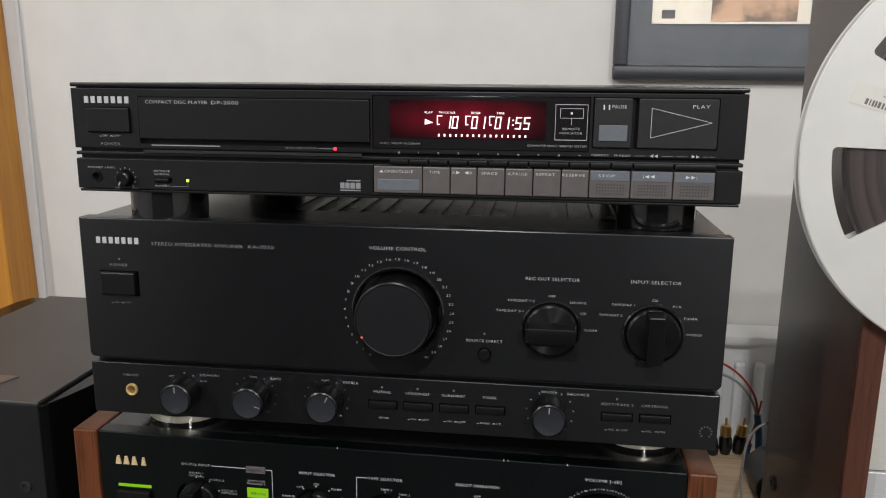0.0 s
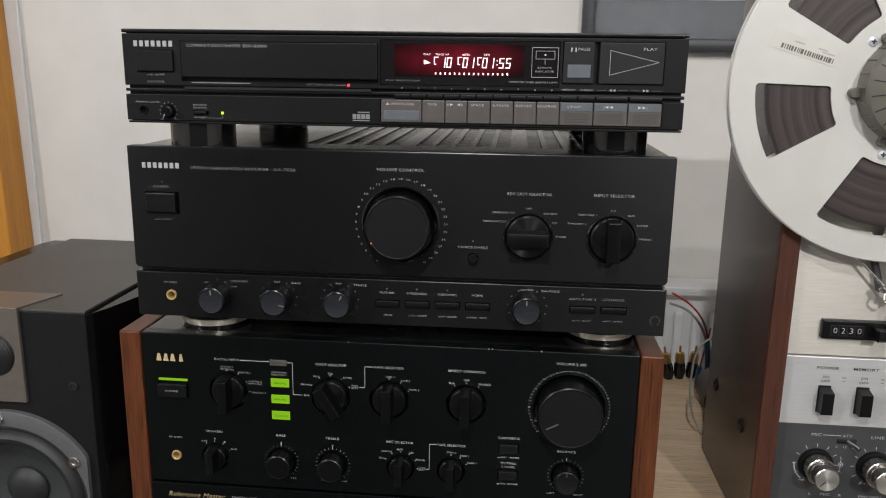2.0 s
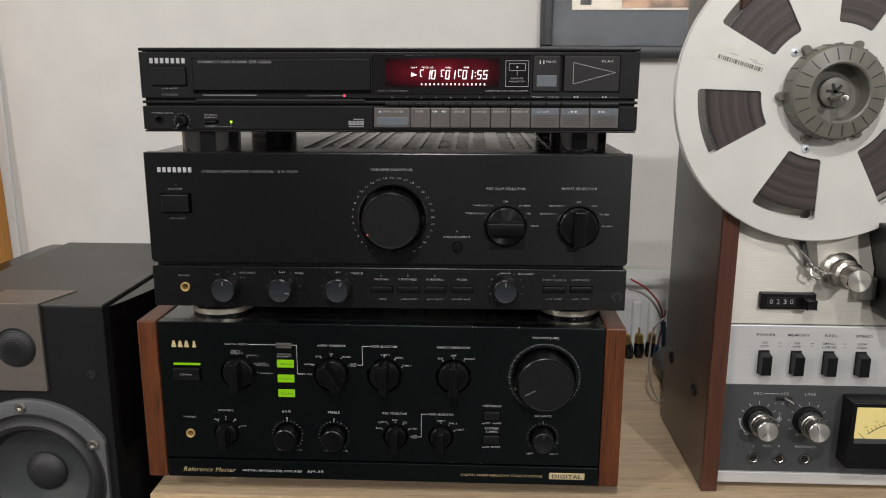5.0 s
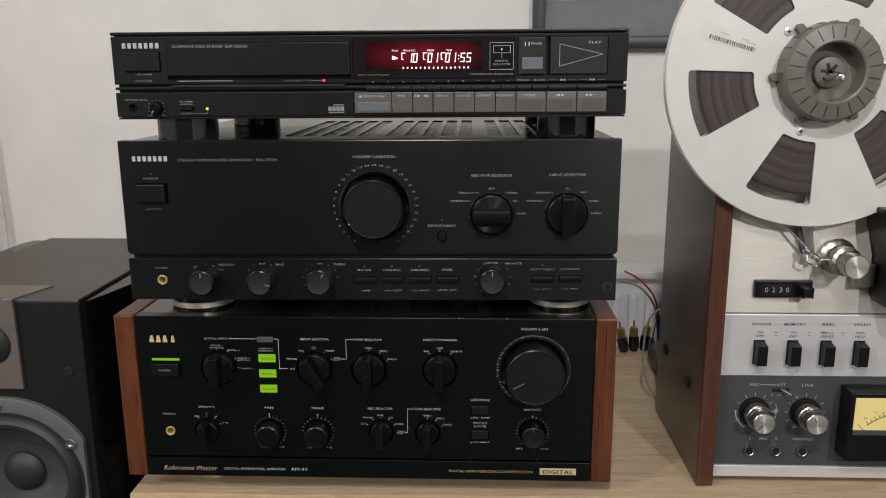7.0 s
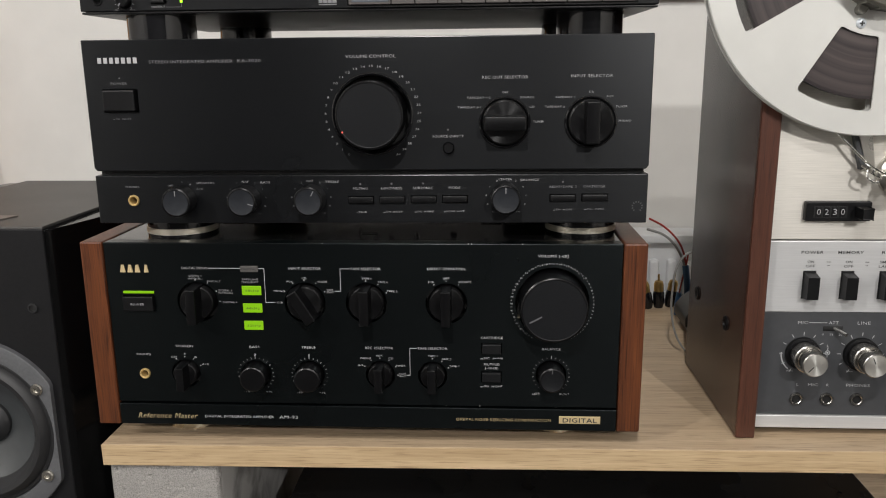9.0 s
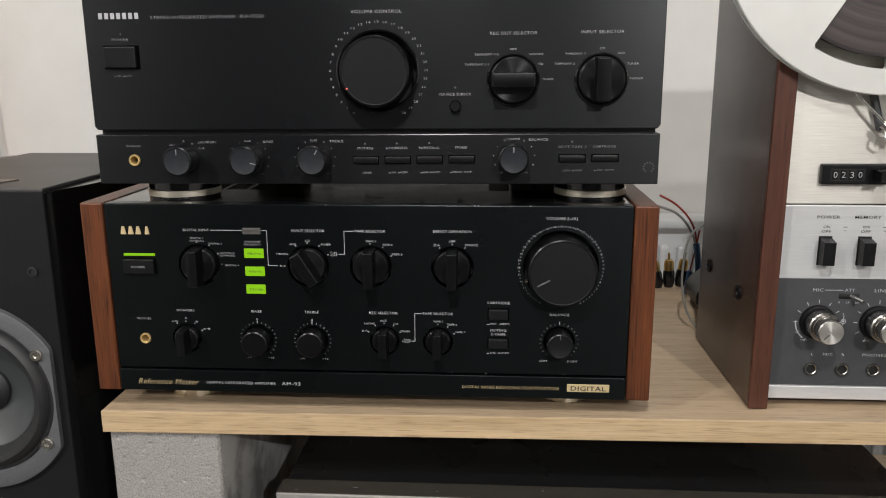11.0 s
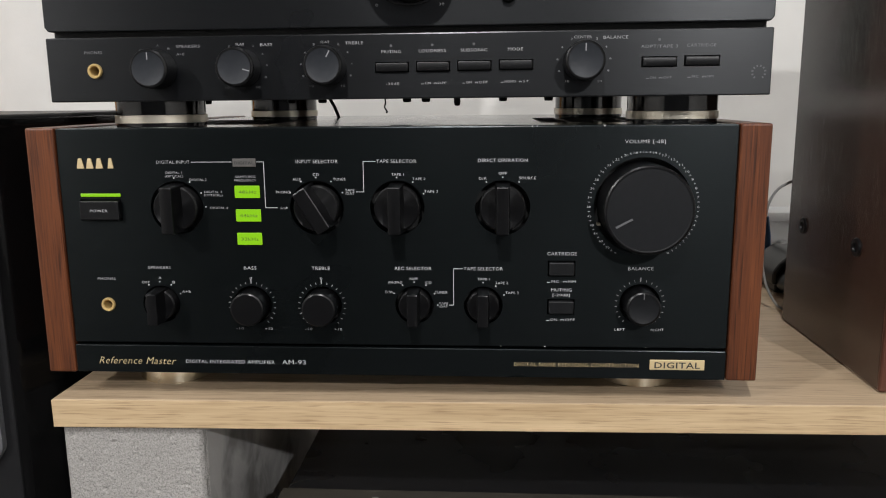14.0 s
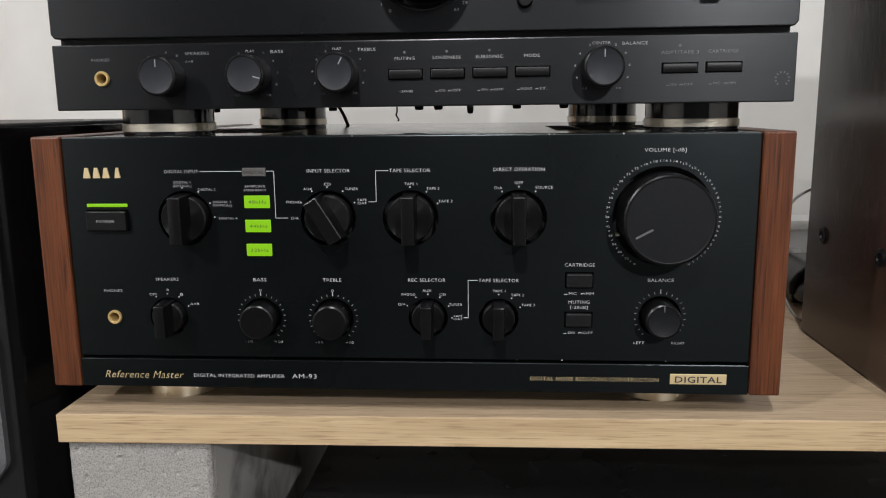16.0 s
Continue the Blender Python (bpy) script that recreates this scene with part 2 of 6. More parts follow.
BRONZE_PLATE = material("bronze_grey_plate", (0.19, 0.165, 0.145), 0.38, metal=0.5, vary=0.06, scale=90)
RING_GREY = material("grey_cast_ring", (0.095, 0.097, 0.102), 0.5, vary=0.12, scale=400, bump=0.08, bump_scale=900)
CONE_GREY = material("grey_woofer_cone", (0.050, 0.054, 0.056), 0.30, vary=0.1, scale=60, bump=0.04, bump_scale=500)
RUBBER = material("black_rubber", (0.016, 0.016, 0.017), 0.55, vary=0.1)
REEL_WHITE = material("pale_reel_aluminium", (0.60, 0.595, 0.565), 0.42, metal=0.15, vary=0.03, scale=40)


def ringed(name, low, high, rough, centre_z, scale):
    """Wound tape: tone and gloss change with the radius alone."""
    m = bpy.data.materials.new(name)
    m.use_nodes = True
    nodes, links = m.node_tree.nodes, m.node_tree.links
    bsdf = nodes["Principled BSDF"]
    coords, apart, middle, dist = (nodes.new(n) for n in ("ShaderNodeTexCoord", "ShaderNodeVectorMath", "ShaderNodeCombineXYZ", "ShaderNodeVectorMath"))
    apart.operation, dist.operation = "MULTIPLY", "DISTANCE"
    apart.inputs[1].default_value = (1, 0, 1)
    middle.inputs["Z"].default_value = centre_z
    links.new(coords.outputs["Object"], apart.inputs[0])
    links.new(apart.outputs["Vector"], dist.inputs[0])
    links.new(middle.outputs["Vector"], dist.inputs[1])
    rings = nodes.new("ShaderNodeTexNoise")
    rings.noise_dimensions = "1D"
    rings.inputs["Scale"].default_value, rings.inputs["Detail"].default_value = scale, 5.0
    links.new(dist.outputs["Value"], rings.inputs["W"])
    ramp = nodes.new("ShaderNodeValToRGB")
    ramp.color_ramp.elements[0].position, ramp.color_ramp.elements[1].position = 0.35, 0.65
    ramp.color_ramp.elements[0].color, ramp.color_ramp.elements[1].color = (*low, 1), (*high, 1)
    links.new(rings.outputs["Fac"], ramp.inputs["Fac"])
    links.new(ramp.outputs["Color"], bsdf.inputs["Base Color"])
    spread = nodes.new("ShaderNodeMapRange")
    spread.inputs["To Min"].default_value, spread.inputs["To Max"].default_value = rough - 0.12, rough + 0.12
    links.new(rings.outputs["Fac"], spread.inputs["Value"])
    links.new(spread.outputs["Result"], bsdf.inputs["Roughness"])
    return m


TAPE_BROWN = ringed("brown_tape_pack", (0.030, 0.024, 0.025), (0.070, 0.055, 0.052), 0.34, 0.1335, 120.0)
HUB_GREY = material("olive_grey_plastic", (0.125, 0.119, 0.101), 0.42, vary=0.1, scale=60, bump=0.03, bump_scale=500)
RADIATOR_WHITE = material("white_enamel", (0.78, 0.79, 0.80), 0.35, vary=0.02)
PICTURE_FRAME = material("black_frame_wood", (0.030, 0.032, 0.038), 0.4, vary=0.15, scale=20, stretch=(1, 10, 10))
PICTURE_MAT = material("dark_grey_mount", (0.045, 0.050, 0.055), 0.7, vary=0.08)
PICTURE_CREAM = material("cream_print_paper", (0.46, 0.42, 0.35), 0.6, vary=0.15, scale=18)
PICTURE_TAN = material("tan_print_ink", (0.34, 0.21, 0.13), 0.6, scale=16, second=(0.10, 0.065, 0.045), contrast=(0.42, 0.56))
CABLE_GREY = material("grey_cable", (0.30, 0.30, 0.285), 0.5, vary=0.05)
CABLE_RED = material("red_cable", (0.40, 0.04, 0.03), 0.45, vary=0.05)
CABLE_BLUE = material("blue_heatshrink", (0.03, 0.10, 0.22), 0.45, vary=0.05)
LENS_YELLOW = material("cream_meter_card", (0.80, 0.66, 0.26), 0.5, vary=0.03)
GREEN_LED = glow("green_lamp", (0.44, 0.95, 0.004), 0.40, (0.03, 0.09, 0.004))
GREEN_DOT = glow("green_led", (0.4, 1.0, 0.03), 1.4)
RED_DOT = glow("red_led", (1.0, 0.03, 0.05), 1.6)
RED_MARK = glow("red_marker", (0.9, 0.12, 0.08), 0.45)
VFD = glow("white_display_segment", (1.0, 0.93, 0.90), 1.25)


def display_glow(name, middle, reach):
    """A lit display's own uneven red light, strongest in its middle and uneven towards its ends."""
    m = glow(name, (0.42, 0.012, 0.035), 0.1, (0.012, 0.002, 0.003))
    nodes, links = m.node_tree.nodes, m.node_tree.links
    bsdf = nodes["Principled BSDF"]
    bsdf.inputs["Specular IOR Level"].default_value = 0.15
    coords, shift, ball, patch, mul, rng = (nodes.new(n) for n in ("ShaderNodeTexCoord", "ShaderNodeMapping", "ShaderNodeTexGradient", "ShaderNodeTexNoise",
                                                                   "ShaderNodeMath", "ShaderNodeMapRange"))
    shift.vector_type = "TEXTURE"
    shift.inputs["Location"].default_value, shift.inputs["Scale"].default_value = middle, reach
    links.new(coords.outputs["Object"], shift.inputs["Vector"])
    links.new(shift.outputs["Vector"], ball.inputs["Vector"])
    ball.gradient_type = "SPHERICAL"
    patch.inputs["Scale"].default_value = 60.0
    links.new(coords.outputs["Object"], patch.inputs["Vector"])
    mul.operation = "MULTIPLY"
    links.new(ball.outputs["Fac"], mul.inputs[0])
    links.new(patch.outputs["Fac"], mul.inputs[1])
    rng.inputs["From Max"].default_value, rng.inputs["To Max"].default_value = 0.5, 0.34
    links.new(mul.outputs["Value"], rng.inputs["Value"])
    links.new(rng.outputs["Result"], bsdf.inputs["Emission Strength"])
    return m


DISPLAY_RED = display_glow("dim_red_display", (0.047, -0.17, 0.072), (0.058, 0.2, 0.0165))
SMOKED = material("smoked_window", (0.010, 0.009, 0.010), 0.10, vary=0.1, rough_vary=0.03)


# ---- builders ----
def thing(name, place, label, category, group="", yaw=0.0, kind=""):
    ob = new(name)
    ob.location, ob.rotation_euler = place, (0, 0, radians(yaw))
    ob.empty_display_size = 0.05
    return tagged(ob, label, category, group, kind)


def root_of(ob):
    while ob.parent:
        ob = ob.parent
    return ob


def harden(me):
    """Smooth shading that keeps large flat faces flat beside their narrow bevels."""
    me.shade_smooth()
    me.set_sharp_from_angle(angle=radians(32))
    own = bmesh.new()
    own.from_mesh(me)
    sharp = []
    for e in own.edges:
        if len(e.link_faces) == 2:
            a, b = (f.calc_area() for f in e.link_faces)
            if max(a, b) > 12 * min(a, b) and e.calc_face_angle(0.0) > radians(12):
                sharp.append(e.index)
    own.free()
    for i in sharp:
        me.edges[i].use_edge_sharp = True


def finish(name, bm, mat, smooth=True):
    bmesh.ops.recalc_face_normals(bm, faces=bm.faces)
    me = bpy.data.meshes.new(name)
    bm.to_mesh(me)
    bm.free()
    me.materials.append(mat)
    if smooth:
        harden(me)
    return me


def part(name, bm, mat, parent, label="", kind=""):
    """One mesh under a thing or a part; bm is in world metres, before the thing's own turn."""
    bmesh.ops.translate(bm, verts=bm.verts, vec=-root_of(parent).location)
    ob = new(name, finish(name, bm, mat))
    ob.parent = parent
    return tagged(ob, label, kind=kind)


def solo(name, bm, mat, label, category, kind="", group=""):
    """A thing that is one mesh, with its origin at the middle of its base."""
    xs, ys, zs = ([v.co[i] for v in bm.verts] for i in range(3))
    base = Vector(((min(xs) + max(xs)) / 2, (min(ys) + max(ys)) / 2, min(zs)))
    bmesh.ops.translate(bm, verts=bm.verts, vec=-base)
    ob = new(name, finish(name, bm, mat))
    ob.location = base
    return tagged(ob, label, category, group, kind)


def box(x0, x1, y0, y1, z0, z1, bevel=0.0, bm=None, segments=2):
    own = bmesh.new()
    bmesh.ops.create_cube(own, size=1.0)
    for v in own.verts:
        v.co = Vector((x0 if v.co.x < 0 else x1, y0 if v.co.y < 0 else y1, z0 if v.co.z < 0 else z1))
    if bevel:
        bmesh.ops.bevel(own, geom=own.edges[:], offset=bevel, segments=segments, affect="EDGES", profile=0.5)
    return merged(bm, own)


def merged(bm, own):
    if bm is None:
        return own
    me = bpy.data.meshes.new("join")
    own.to_mesh(me)
    own.free()
    bm.from_mesh(me)
    bpy.data.meshes.remove(me)
    return bm


def lathe(cx, cz, profile, steps=48, bm=None, axis="y", cy=0.0):
    """Turns (radius, along) pairs round an axis: y through (cx, cz), or z through (cx, cy) with along as height."""
    own = bmesh.new()
    rings = []
    for r, a in profile:
        ring = []
        if r < 1e-6:
            ring = [own.verts.new((cx, a, cz) if axis == "y" else (cx, cy, a))]
        else:
            for k in range(steps):
                w = 2 * math.pi * k / steps
                c, s = r * math.cos(w), r * math.sin(w)
                ring.append(own.verts.new((cx + c, a, cz + s) if axis == "y" else (cx + c, cy + s, a)))
        rings.append(ring)
    for p, q in zip(rings, rings[1:]):
        for k in range(steps):
            n = (k + 1) % steps
            if len(p) == 1 and len(q) == 1:
                break
            if len(p) == 1:
                own.faces.new((p[0], q[k], q[n]))
            elif len(q) == 1:
                own.faces.new((p[k], p[n], q[0]))
            else:
                own.faces.new((p[k], p[n], q[n], q[k]))
    return merged(bm, own)


def prism(outline, y0, y1, bm=None, bevel=0.0):
    """An outline of (x, z) pairs drawn out from y0 to y1."""
    own = bmesh.new()
    a = [own.verts.new((x, y0, z)) for x, z in outline]
    b = [own.verts.new((x, y1, z)) for x, z in outline]
    own.faces.new(a)
    own.faces.new(b[::-1])
    n = len(a)
    for k in range(n):
        own.faces.new((a[k], a[(k + 1) % n], b[(k + 1) % n], b[k]))
    if bevel:
        bmesh.ops.bevel(own, geom=own.edges[:], offset=bevel, segments=2, affect="EDGES", profile=0.5)
    return merged(bm, own)


def extruded(outline, z0, z1, bevel=0.0):
    """An outline of (x, y) pairs drawn up from z0 to z1."""
    bm = prism(outline, z0, z1)
    for v in bm.verts:
        v.co = Vector((v.co.x, v.co.z, v.co.y))
    if bevel:
        bmesh.ops.bevel(bm, geom=bm.edges[:], offset=bevel, segments=2, affect="EDGES", profile=0.5)
    return bm


def tube(points, radius, steps=14, bm=None):
    """A round rod or cable along points, smoothed."""
    pts = [Vector(p) for p in points]
    fine = []
    for i in range(len(pts) - 1):
        p0, p1, p2, p3 = pts[max(i - 1, 0)], pts[i], pts[i + 1], pts[min(i + 2, len(pts) - 1)]
        for k in range(6):
            t = k / 6
            fine.append(0.5 * (2 * p1 + (p2 - p0) * t + (2 * p0 - 5 * p1 + 4 * p2 - p3) * t * t + (3 * p1 - p0 - 3 * p2 + p3) * t ** 3))
    fine.append(pts[-1])
    own = bmesh.new()
    rings = []
    side = Vector((0.3, 0.5, 0.8))
    for i, p in enumerate(fine):
        ahead = (fine[min(i + 1, len(fine) - 1)] - fine[max(i - 1, 0)]).normalized()
        u = (side - ahead * side.dot(ahead)).normalized()
        w = ahead.cross(u)
        rings.append([own.verts.new(p + radius * (math.cos(2 * math.pi * k / steps) * u + math.sin(2 * math.pi * k / steps) * w)) for k in range(steps)])
    for p, q in zip(rings, rings[1:]):
        for k in range(steps):
            own.faces.new((p[k], p[(k + 1) % steps], q[(k + 1) % steps], q[k]))
    own.faces.new(rings[0])
    own.faces.new(rings[-1][::-1])
    return merged(bm, own)


def cut(ob, cutter):
    """Cuts the shapes of a bmesh, in world metres, out of a part."""
    bmesh.ops.translate(cutter, verts=cutter.verts, vec=-root_of(ob).location)
    bmesh.ops.recalc_face_normals(cutter, faces=cutter.faces)
    me = bpy.data.meshes.new("cutter")
    cutter.to_mesh(me)
    cutter.free()
    tool = new("cutter", me)
    tool.parent = ob.parent
    mod = ob.modifiers.new("cut", "BOOLEAN")
    mod.object, mod.operation, mod.solver = tool, "DIFFERENCE", "EXACT"
    done = bpy.data.meshes.new_from_object(ob.evaluated_get(bpy.context.evaluated_depsgraph_get()))
    ob.modifiers.clear()
    old = ob.data
    ob.data = done
    harden(ob.data)
    bpy.data.objects.remove(tool)
    bpy.data.meshes.remove(me)
    bpy.data.meshes.remove(old)
    return ob


def letters(text, x, z, height, parent, mat, y=-0.0003, width=0.0, wide=1.0, align="c", name="lettering", lean=0.0, turn=0.0, label="", bold=-0.009):
    """Printed words on a front face: (x, z) is the middle (or left or right end) of the line, height that of a capital."""
    data = bpy.data.curves.new("text", "FONT")
    data.body, data.size, data.resolution_u, data.shear, data.offset = text, 1.0, 2, lean, bold
    data.space_character = 1.08
    holder = bpy.data.objects.new("text", data)
    me = bpy.data.meshes.new_from_object(holder)
    bpy.data.objects.remove(holder)
    bpy.data.curves.remove(data)
    co = np.empty(len(me.vertices) * 3)
    me.vertices.foreach_get("co", co)
    co = co.reshape(-1, 3)
    low, high = co.min(0), co.max(0)
    k = height / 0.72
    kx = min(width / (high[0] - low[0]), 1.7 * k) if width else k * wide
    ax = {"c": (low[0] + high[0]) / 2, "l": low[0], "r": high[0]}[align]
    px, pz = (co[:, 0] - ax) * kx, (co[:, 1] - 0.36) * k
    c, s = math.cos(radians(turn)), math.sin(radians(turn))
    base = root_of(parent).location
    co = np.stack([x + px * c - pz * s - base.x, np.full(len(co), y - base.y), z + px * s + pz * c - base.z], 1)
    me.vertices.foreach_set("co", co.ravel())
    me.materials.clear()
    me.materials.append(mat)
    me.update()
    ob = new(name, me)
    ob.parent = parent
    return tagged(ob, label)


def on_off(words, x, z, width, parent, mat, h=0.0015):
    """Two switch words, each after its small pressed or raised sign."""
    a, b = words
    k = width / (len(a) + len(b) + 4)
    left = x - width / 2
    for word, at, tall in ((a, left, 0.0004), (b, left + k * (len(a) + 2.5), h * 0.6)):
        bar(at, at + k * 0.9, z - h / 2 + tall - 0.0003, z - h / 2 + tall, parent, mat, name="switch_sign")
        if tall > 0.0005:
            for side in (at, at + k * 0.9 - 0.0002):
                bar(side, side + 0.0002, z - h / 2, z - h / 2 + tall - 0.0003, parent, mat, name="switch_sign")
        letters(word, at + k * 1.3, z, h, parent, mat, width=k * len(word), align="l")


def bar(x0, x1, z0, z1, parent, mat, y=-0.0002, name="printed_line", depth=0.0004):
    return part(name, box(x0, x1, y - depth / 2, y + depth, z0, z1), mat, parent)


def mark(cx, cz, r0, r1, degrees, width, bm, y=-0.0003):
    """A printed tick on a dial, its angle clockwise from the top."""
    a = radians(90 - degrees)
    c, s = math.cos(a), math.sin(a)
    own = bmesh.new()
    q = [(r0, -width), (r1, -width), (r1, width), (r0, width)]
    vs = [own.verts.new((cx + r * c - w / 2 * s, y, cz + r * s + w / 2 * c)) for r, w in q]
    own.faces.new(vs)
    return merged(bm, own)


def disc_cut(cx, cz, r, y0, y1, bm=None, steps=48):
    return lathe(cx, cz, [(0, y0), (r, y0), (r, y1), (0, y1)], steps, bm)


def round_knob(parent, cx, cz, r, front, base=0.010, face=True, name="knob", label="", pointer=None, mark_mat=None, face_mat=None):
    """A turned knob with a bevelled rim; front is the y of its face."""
    knob = part(name, lathe(cx, cz, [(0, base), (r, base), (r, front + 0.0014), (r - 0.0003, front + 0.0006), (r - 0.0012, front), (r - 0.0018, front)] +
                            ([] if face else [(0, front)]), 64), KNOB_BLACK, parent, label)
    if face:
        part("knob_face", lathe(cx, cz, [(r - 0.0018, front), (r - 0.0022, front + 0.0002), (0, front + 0.0002)], 64), face_mat or KNOB_FACE, knob)
    if pointer is not None:
        degrees, r0, r1, w = pointer
        part("pointer_mark", mark(cx, cz, r0, r1, degrees, w, bmesh.new(), front - 0.0001), mark_mat or PRINT_DIM, knob)
    return knob


def grip_knob(parent, cx, cz, r, turn, depth, wide, name="selector_knob", label="", base=0.010):
    """A round selector with a raised bar grip across it; turn is clockwise from upright."""
    knob = part(name, lathe(cx, cz, [(0, base), (r * 0.9, base), (r * 0.9, -0.0030), (r * 0.9 - 0.0008, -0.0040), (r * 0.5, -0.0030), (0, -0.0026)], 56), TURNED_BLACK, parent, label)
    h = r * 0.985
    bm = box(-wide / 2, wide / 2, -depth, 0.004, -h, h)
    for v in bm.verts:
        if v.co.y < -0.001:
            v.co.x *= 0.80
            v.co.z *= 0.94
    bmesh.ops.bevel(bm, geom=bm.edges[:], offset=0.0008, segments=2, affect="EDGES", profile=0.5)
    bmesh.ops.rotate(bm, verts=bm.verts, cent=(0, 0, 0), matrix=Matrix.Rotation(radians(turn), 3, "Y"))
    bmesh.ops.translate(bm, verts=bm.verts, vec=(cx, 0, cz))
    part("grip", bm, KNOB_BLACK, knob)
    return knob


def jack(parent, cx, cz, r, mat, label, front=-0.0016, deep=0.0105):
    ring = part("headphone_socket", lathe(cx, cz, [(r * 0.62, deep), (r * 0.62, front + 0.0006), (r * 0.74, front), (r * 0.92, front), (r, front + 0.0008), (r, deep)], 32),
                mat, parent, label)
    part("socket_hole", lathe(cx, cz, [(0, deep - 0.0002), (r * 0.64, deep - 0.0002)], 24), HOLE_BLACK, ring)
    return ring


def push_button(parent, x0, x1, z0, z1, front, name="push_button", mat=None, bevel=0.0007):
    return part(name, box(x0, x1, front, 0.010, z0, z1, bevel), mat or BLACK_PLASTIC, parent)


def foot(parent, cx, cy, r, z0, z1, mat, name="foot", band=None):
    ob = part(name, lathe(cx, 0, [(0, z0), (r * 0.96, z0), (r, z0 + 0.0008), (r, z1 - 0.0012), (r * 0.97, z1), (0, z1)], 48, axis="z", cy=cy), mat, parent)
    if band:
        a, b = band
        part("metal_band", lathe(cx, 0, [(r, a), (r + 0.0008, a + 0.0003), (r + 0.0008, b - 0.0003), (r, b)], 48, axis="z", cy=cy), CHAMPAGNE, ob)
    return ob


# ---- the room ----
def wall(name, x0, x1, y0, y1, z0, z1, mat, label, category="wall"):
    return solo(name, box(x0, x1, y0, y1, z0, z1), mat, label, category, "structure")


FLOOR_Z, TOP_Z, WALL_Y = -0.62, 1.85, 0.95
wall("floor", -2.4, 2.6, -4.2, 1.1, FLOOR_Z - 0.1, FLOOR_Z, FLOORING, "brown wooden floor of the room", "floor")
wall("wall_north", -2.4, 2.6, WALL_Y, WALL_Y + 0.12, FLOOR_Z, TOP_Z, PAINT_WALL, "white painted wall behind the hi-fi rack")
wall("wall_south", -2.4, 2.6, -4.3, -4.2, FLOOR_Z, TOP_Z, PAINT_FAR, "dark painted wall across the room")
wall("wall_west", -2.5, -2.4, -4.3, 1.07, FLOOR_Z, TOP_Z, PAINT_WALL, "white painted side wall")
wall("wall_east", 2.6, 2.7, -4.3, 1.07, FLOOR_Z, TOP_Z, PAINT_WALL, "white painted side wall")
wall("ceiling", -2.5, 2.7, -4.3, 1.07, TOP_Z, TOP_Z + 0.1, PAINT_CEILING, "white painted ceiling", "ceiling")

# orange wooden upright, and a white strip added for the bluish shadow edge beside it
post = solo("wooden_post", box(-1.36, -0.9110, 0.86, 0.94, FLOOR_Z, TOP_Z - 0.012, 0.004), ORANGE_WOOD, "orange lacquered wooden upright leaning against the white wall", "cabinet")
post.rotation_euler.y = -radians(1.35)
solo("trim", box(-0.950, -0.912, 0.9415, 0.9495, FLOOR_Z, TOP_Z, 0.003), RADIATOR_WHITE, "white strip added for the bluish shadow edge beside the orange upright", "trim", "structure")


def radiator():
    r = thing("radiator", (0.45, 0.88, FLOOR_Z), "white enamelled panel radiator on the wall", "radiator")
    part("panel", box(0.02, 0.95, 0.885, 0.905, -0.50, -0.005, 0.004), RADIATOR_WHITE, r)
    part("top_grille", box(0.02, 0.95, 0.865, 0.945, -0.012, 0.004, 0.003), RADIATOR_WHITE, r)
    for k in range(26):
        x = 0.045 + k * 0.034
        bm = prism([(x, -0.48), (x + 0.018, -0.48), (x + 0.018, -0.045), (x, -0.045)], 0.868, 0.886, bevel=0.006)
        part("flute", bm, RADIATOR_WHITE, r)
    for x in (0.1, 0.87):
        part("leg", box(x, x + 0.03, 0.88, 0.93, FLOOR_Z, -0.49, 0.002), RADIATOR_WHITE, r)


radiator()


def picture():
    y1 = WALL_Y - 0.002
    p = thing("framed_picture", (0.45, y1, 0.445), "black framed print with a dark mount hanging on the wall", "picture")
    x0, x1, z0, z1, w, d = 0.216, 0.70, 0.4425, 0.98, 0.024, 0.024
    for a, b, c, e in ((x0, x1, z0, z0 + w), (x0, x1, z1 - w, z1), (x0, x0 + w, z0 + w, z1 - w), (x1 - w, x1, z0 + w, z1 - w)):
        part("frame_rail", box(a, b, y1 - d, y1, c, e, 0.003), PICTURE_FRAME, p)
    part("mount", box(x0 + w, x1 - w, y1 - 0.010, y1 - 0.002, z0 + w, z1 - w), PICTURE_MAT, p)
    art = part("print", box(x0 + 0.062, x1 - 0.062, y1 - 0.0125, y1 - 0.010, z0 + 0.094, z1 - 0.06), PICTURE_CREAM, p)
    part("tan_area", box(x0 + 0.16, x0 + 0.30, y1 - 0.0135, y1 - 0.012, z0 + 0.098, z1 - 0.12, 0.0004), PICTURE_TAN, art)
    part("label_bars", box(x0 + 0.078, x0 + 0.10, y1 - 0.0135, y1 - 0.012, z0 + 0.103, z0 + 0.117), PRINT_BLACK, art)
    pane = part("glass_pane", box(x0 + w - 0.002, x1 - w + 0.002, y1 - 0.018, y1 - 0.016, z0 + w - 0.002, z1 - w + 0.002), glass("picture_glass"), p)
    pane.visible_shadow = False


picture()

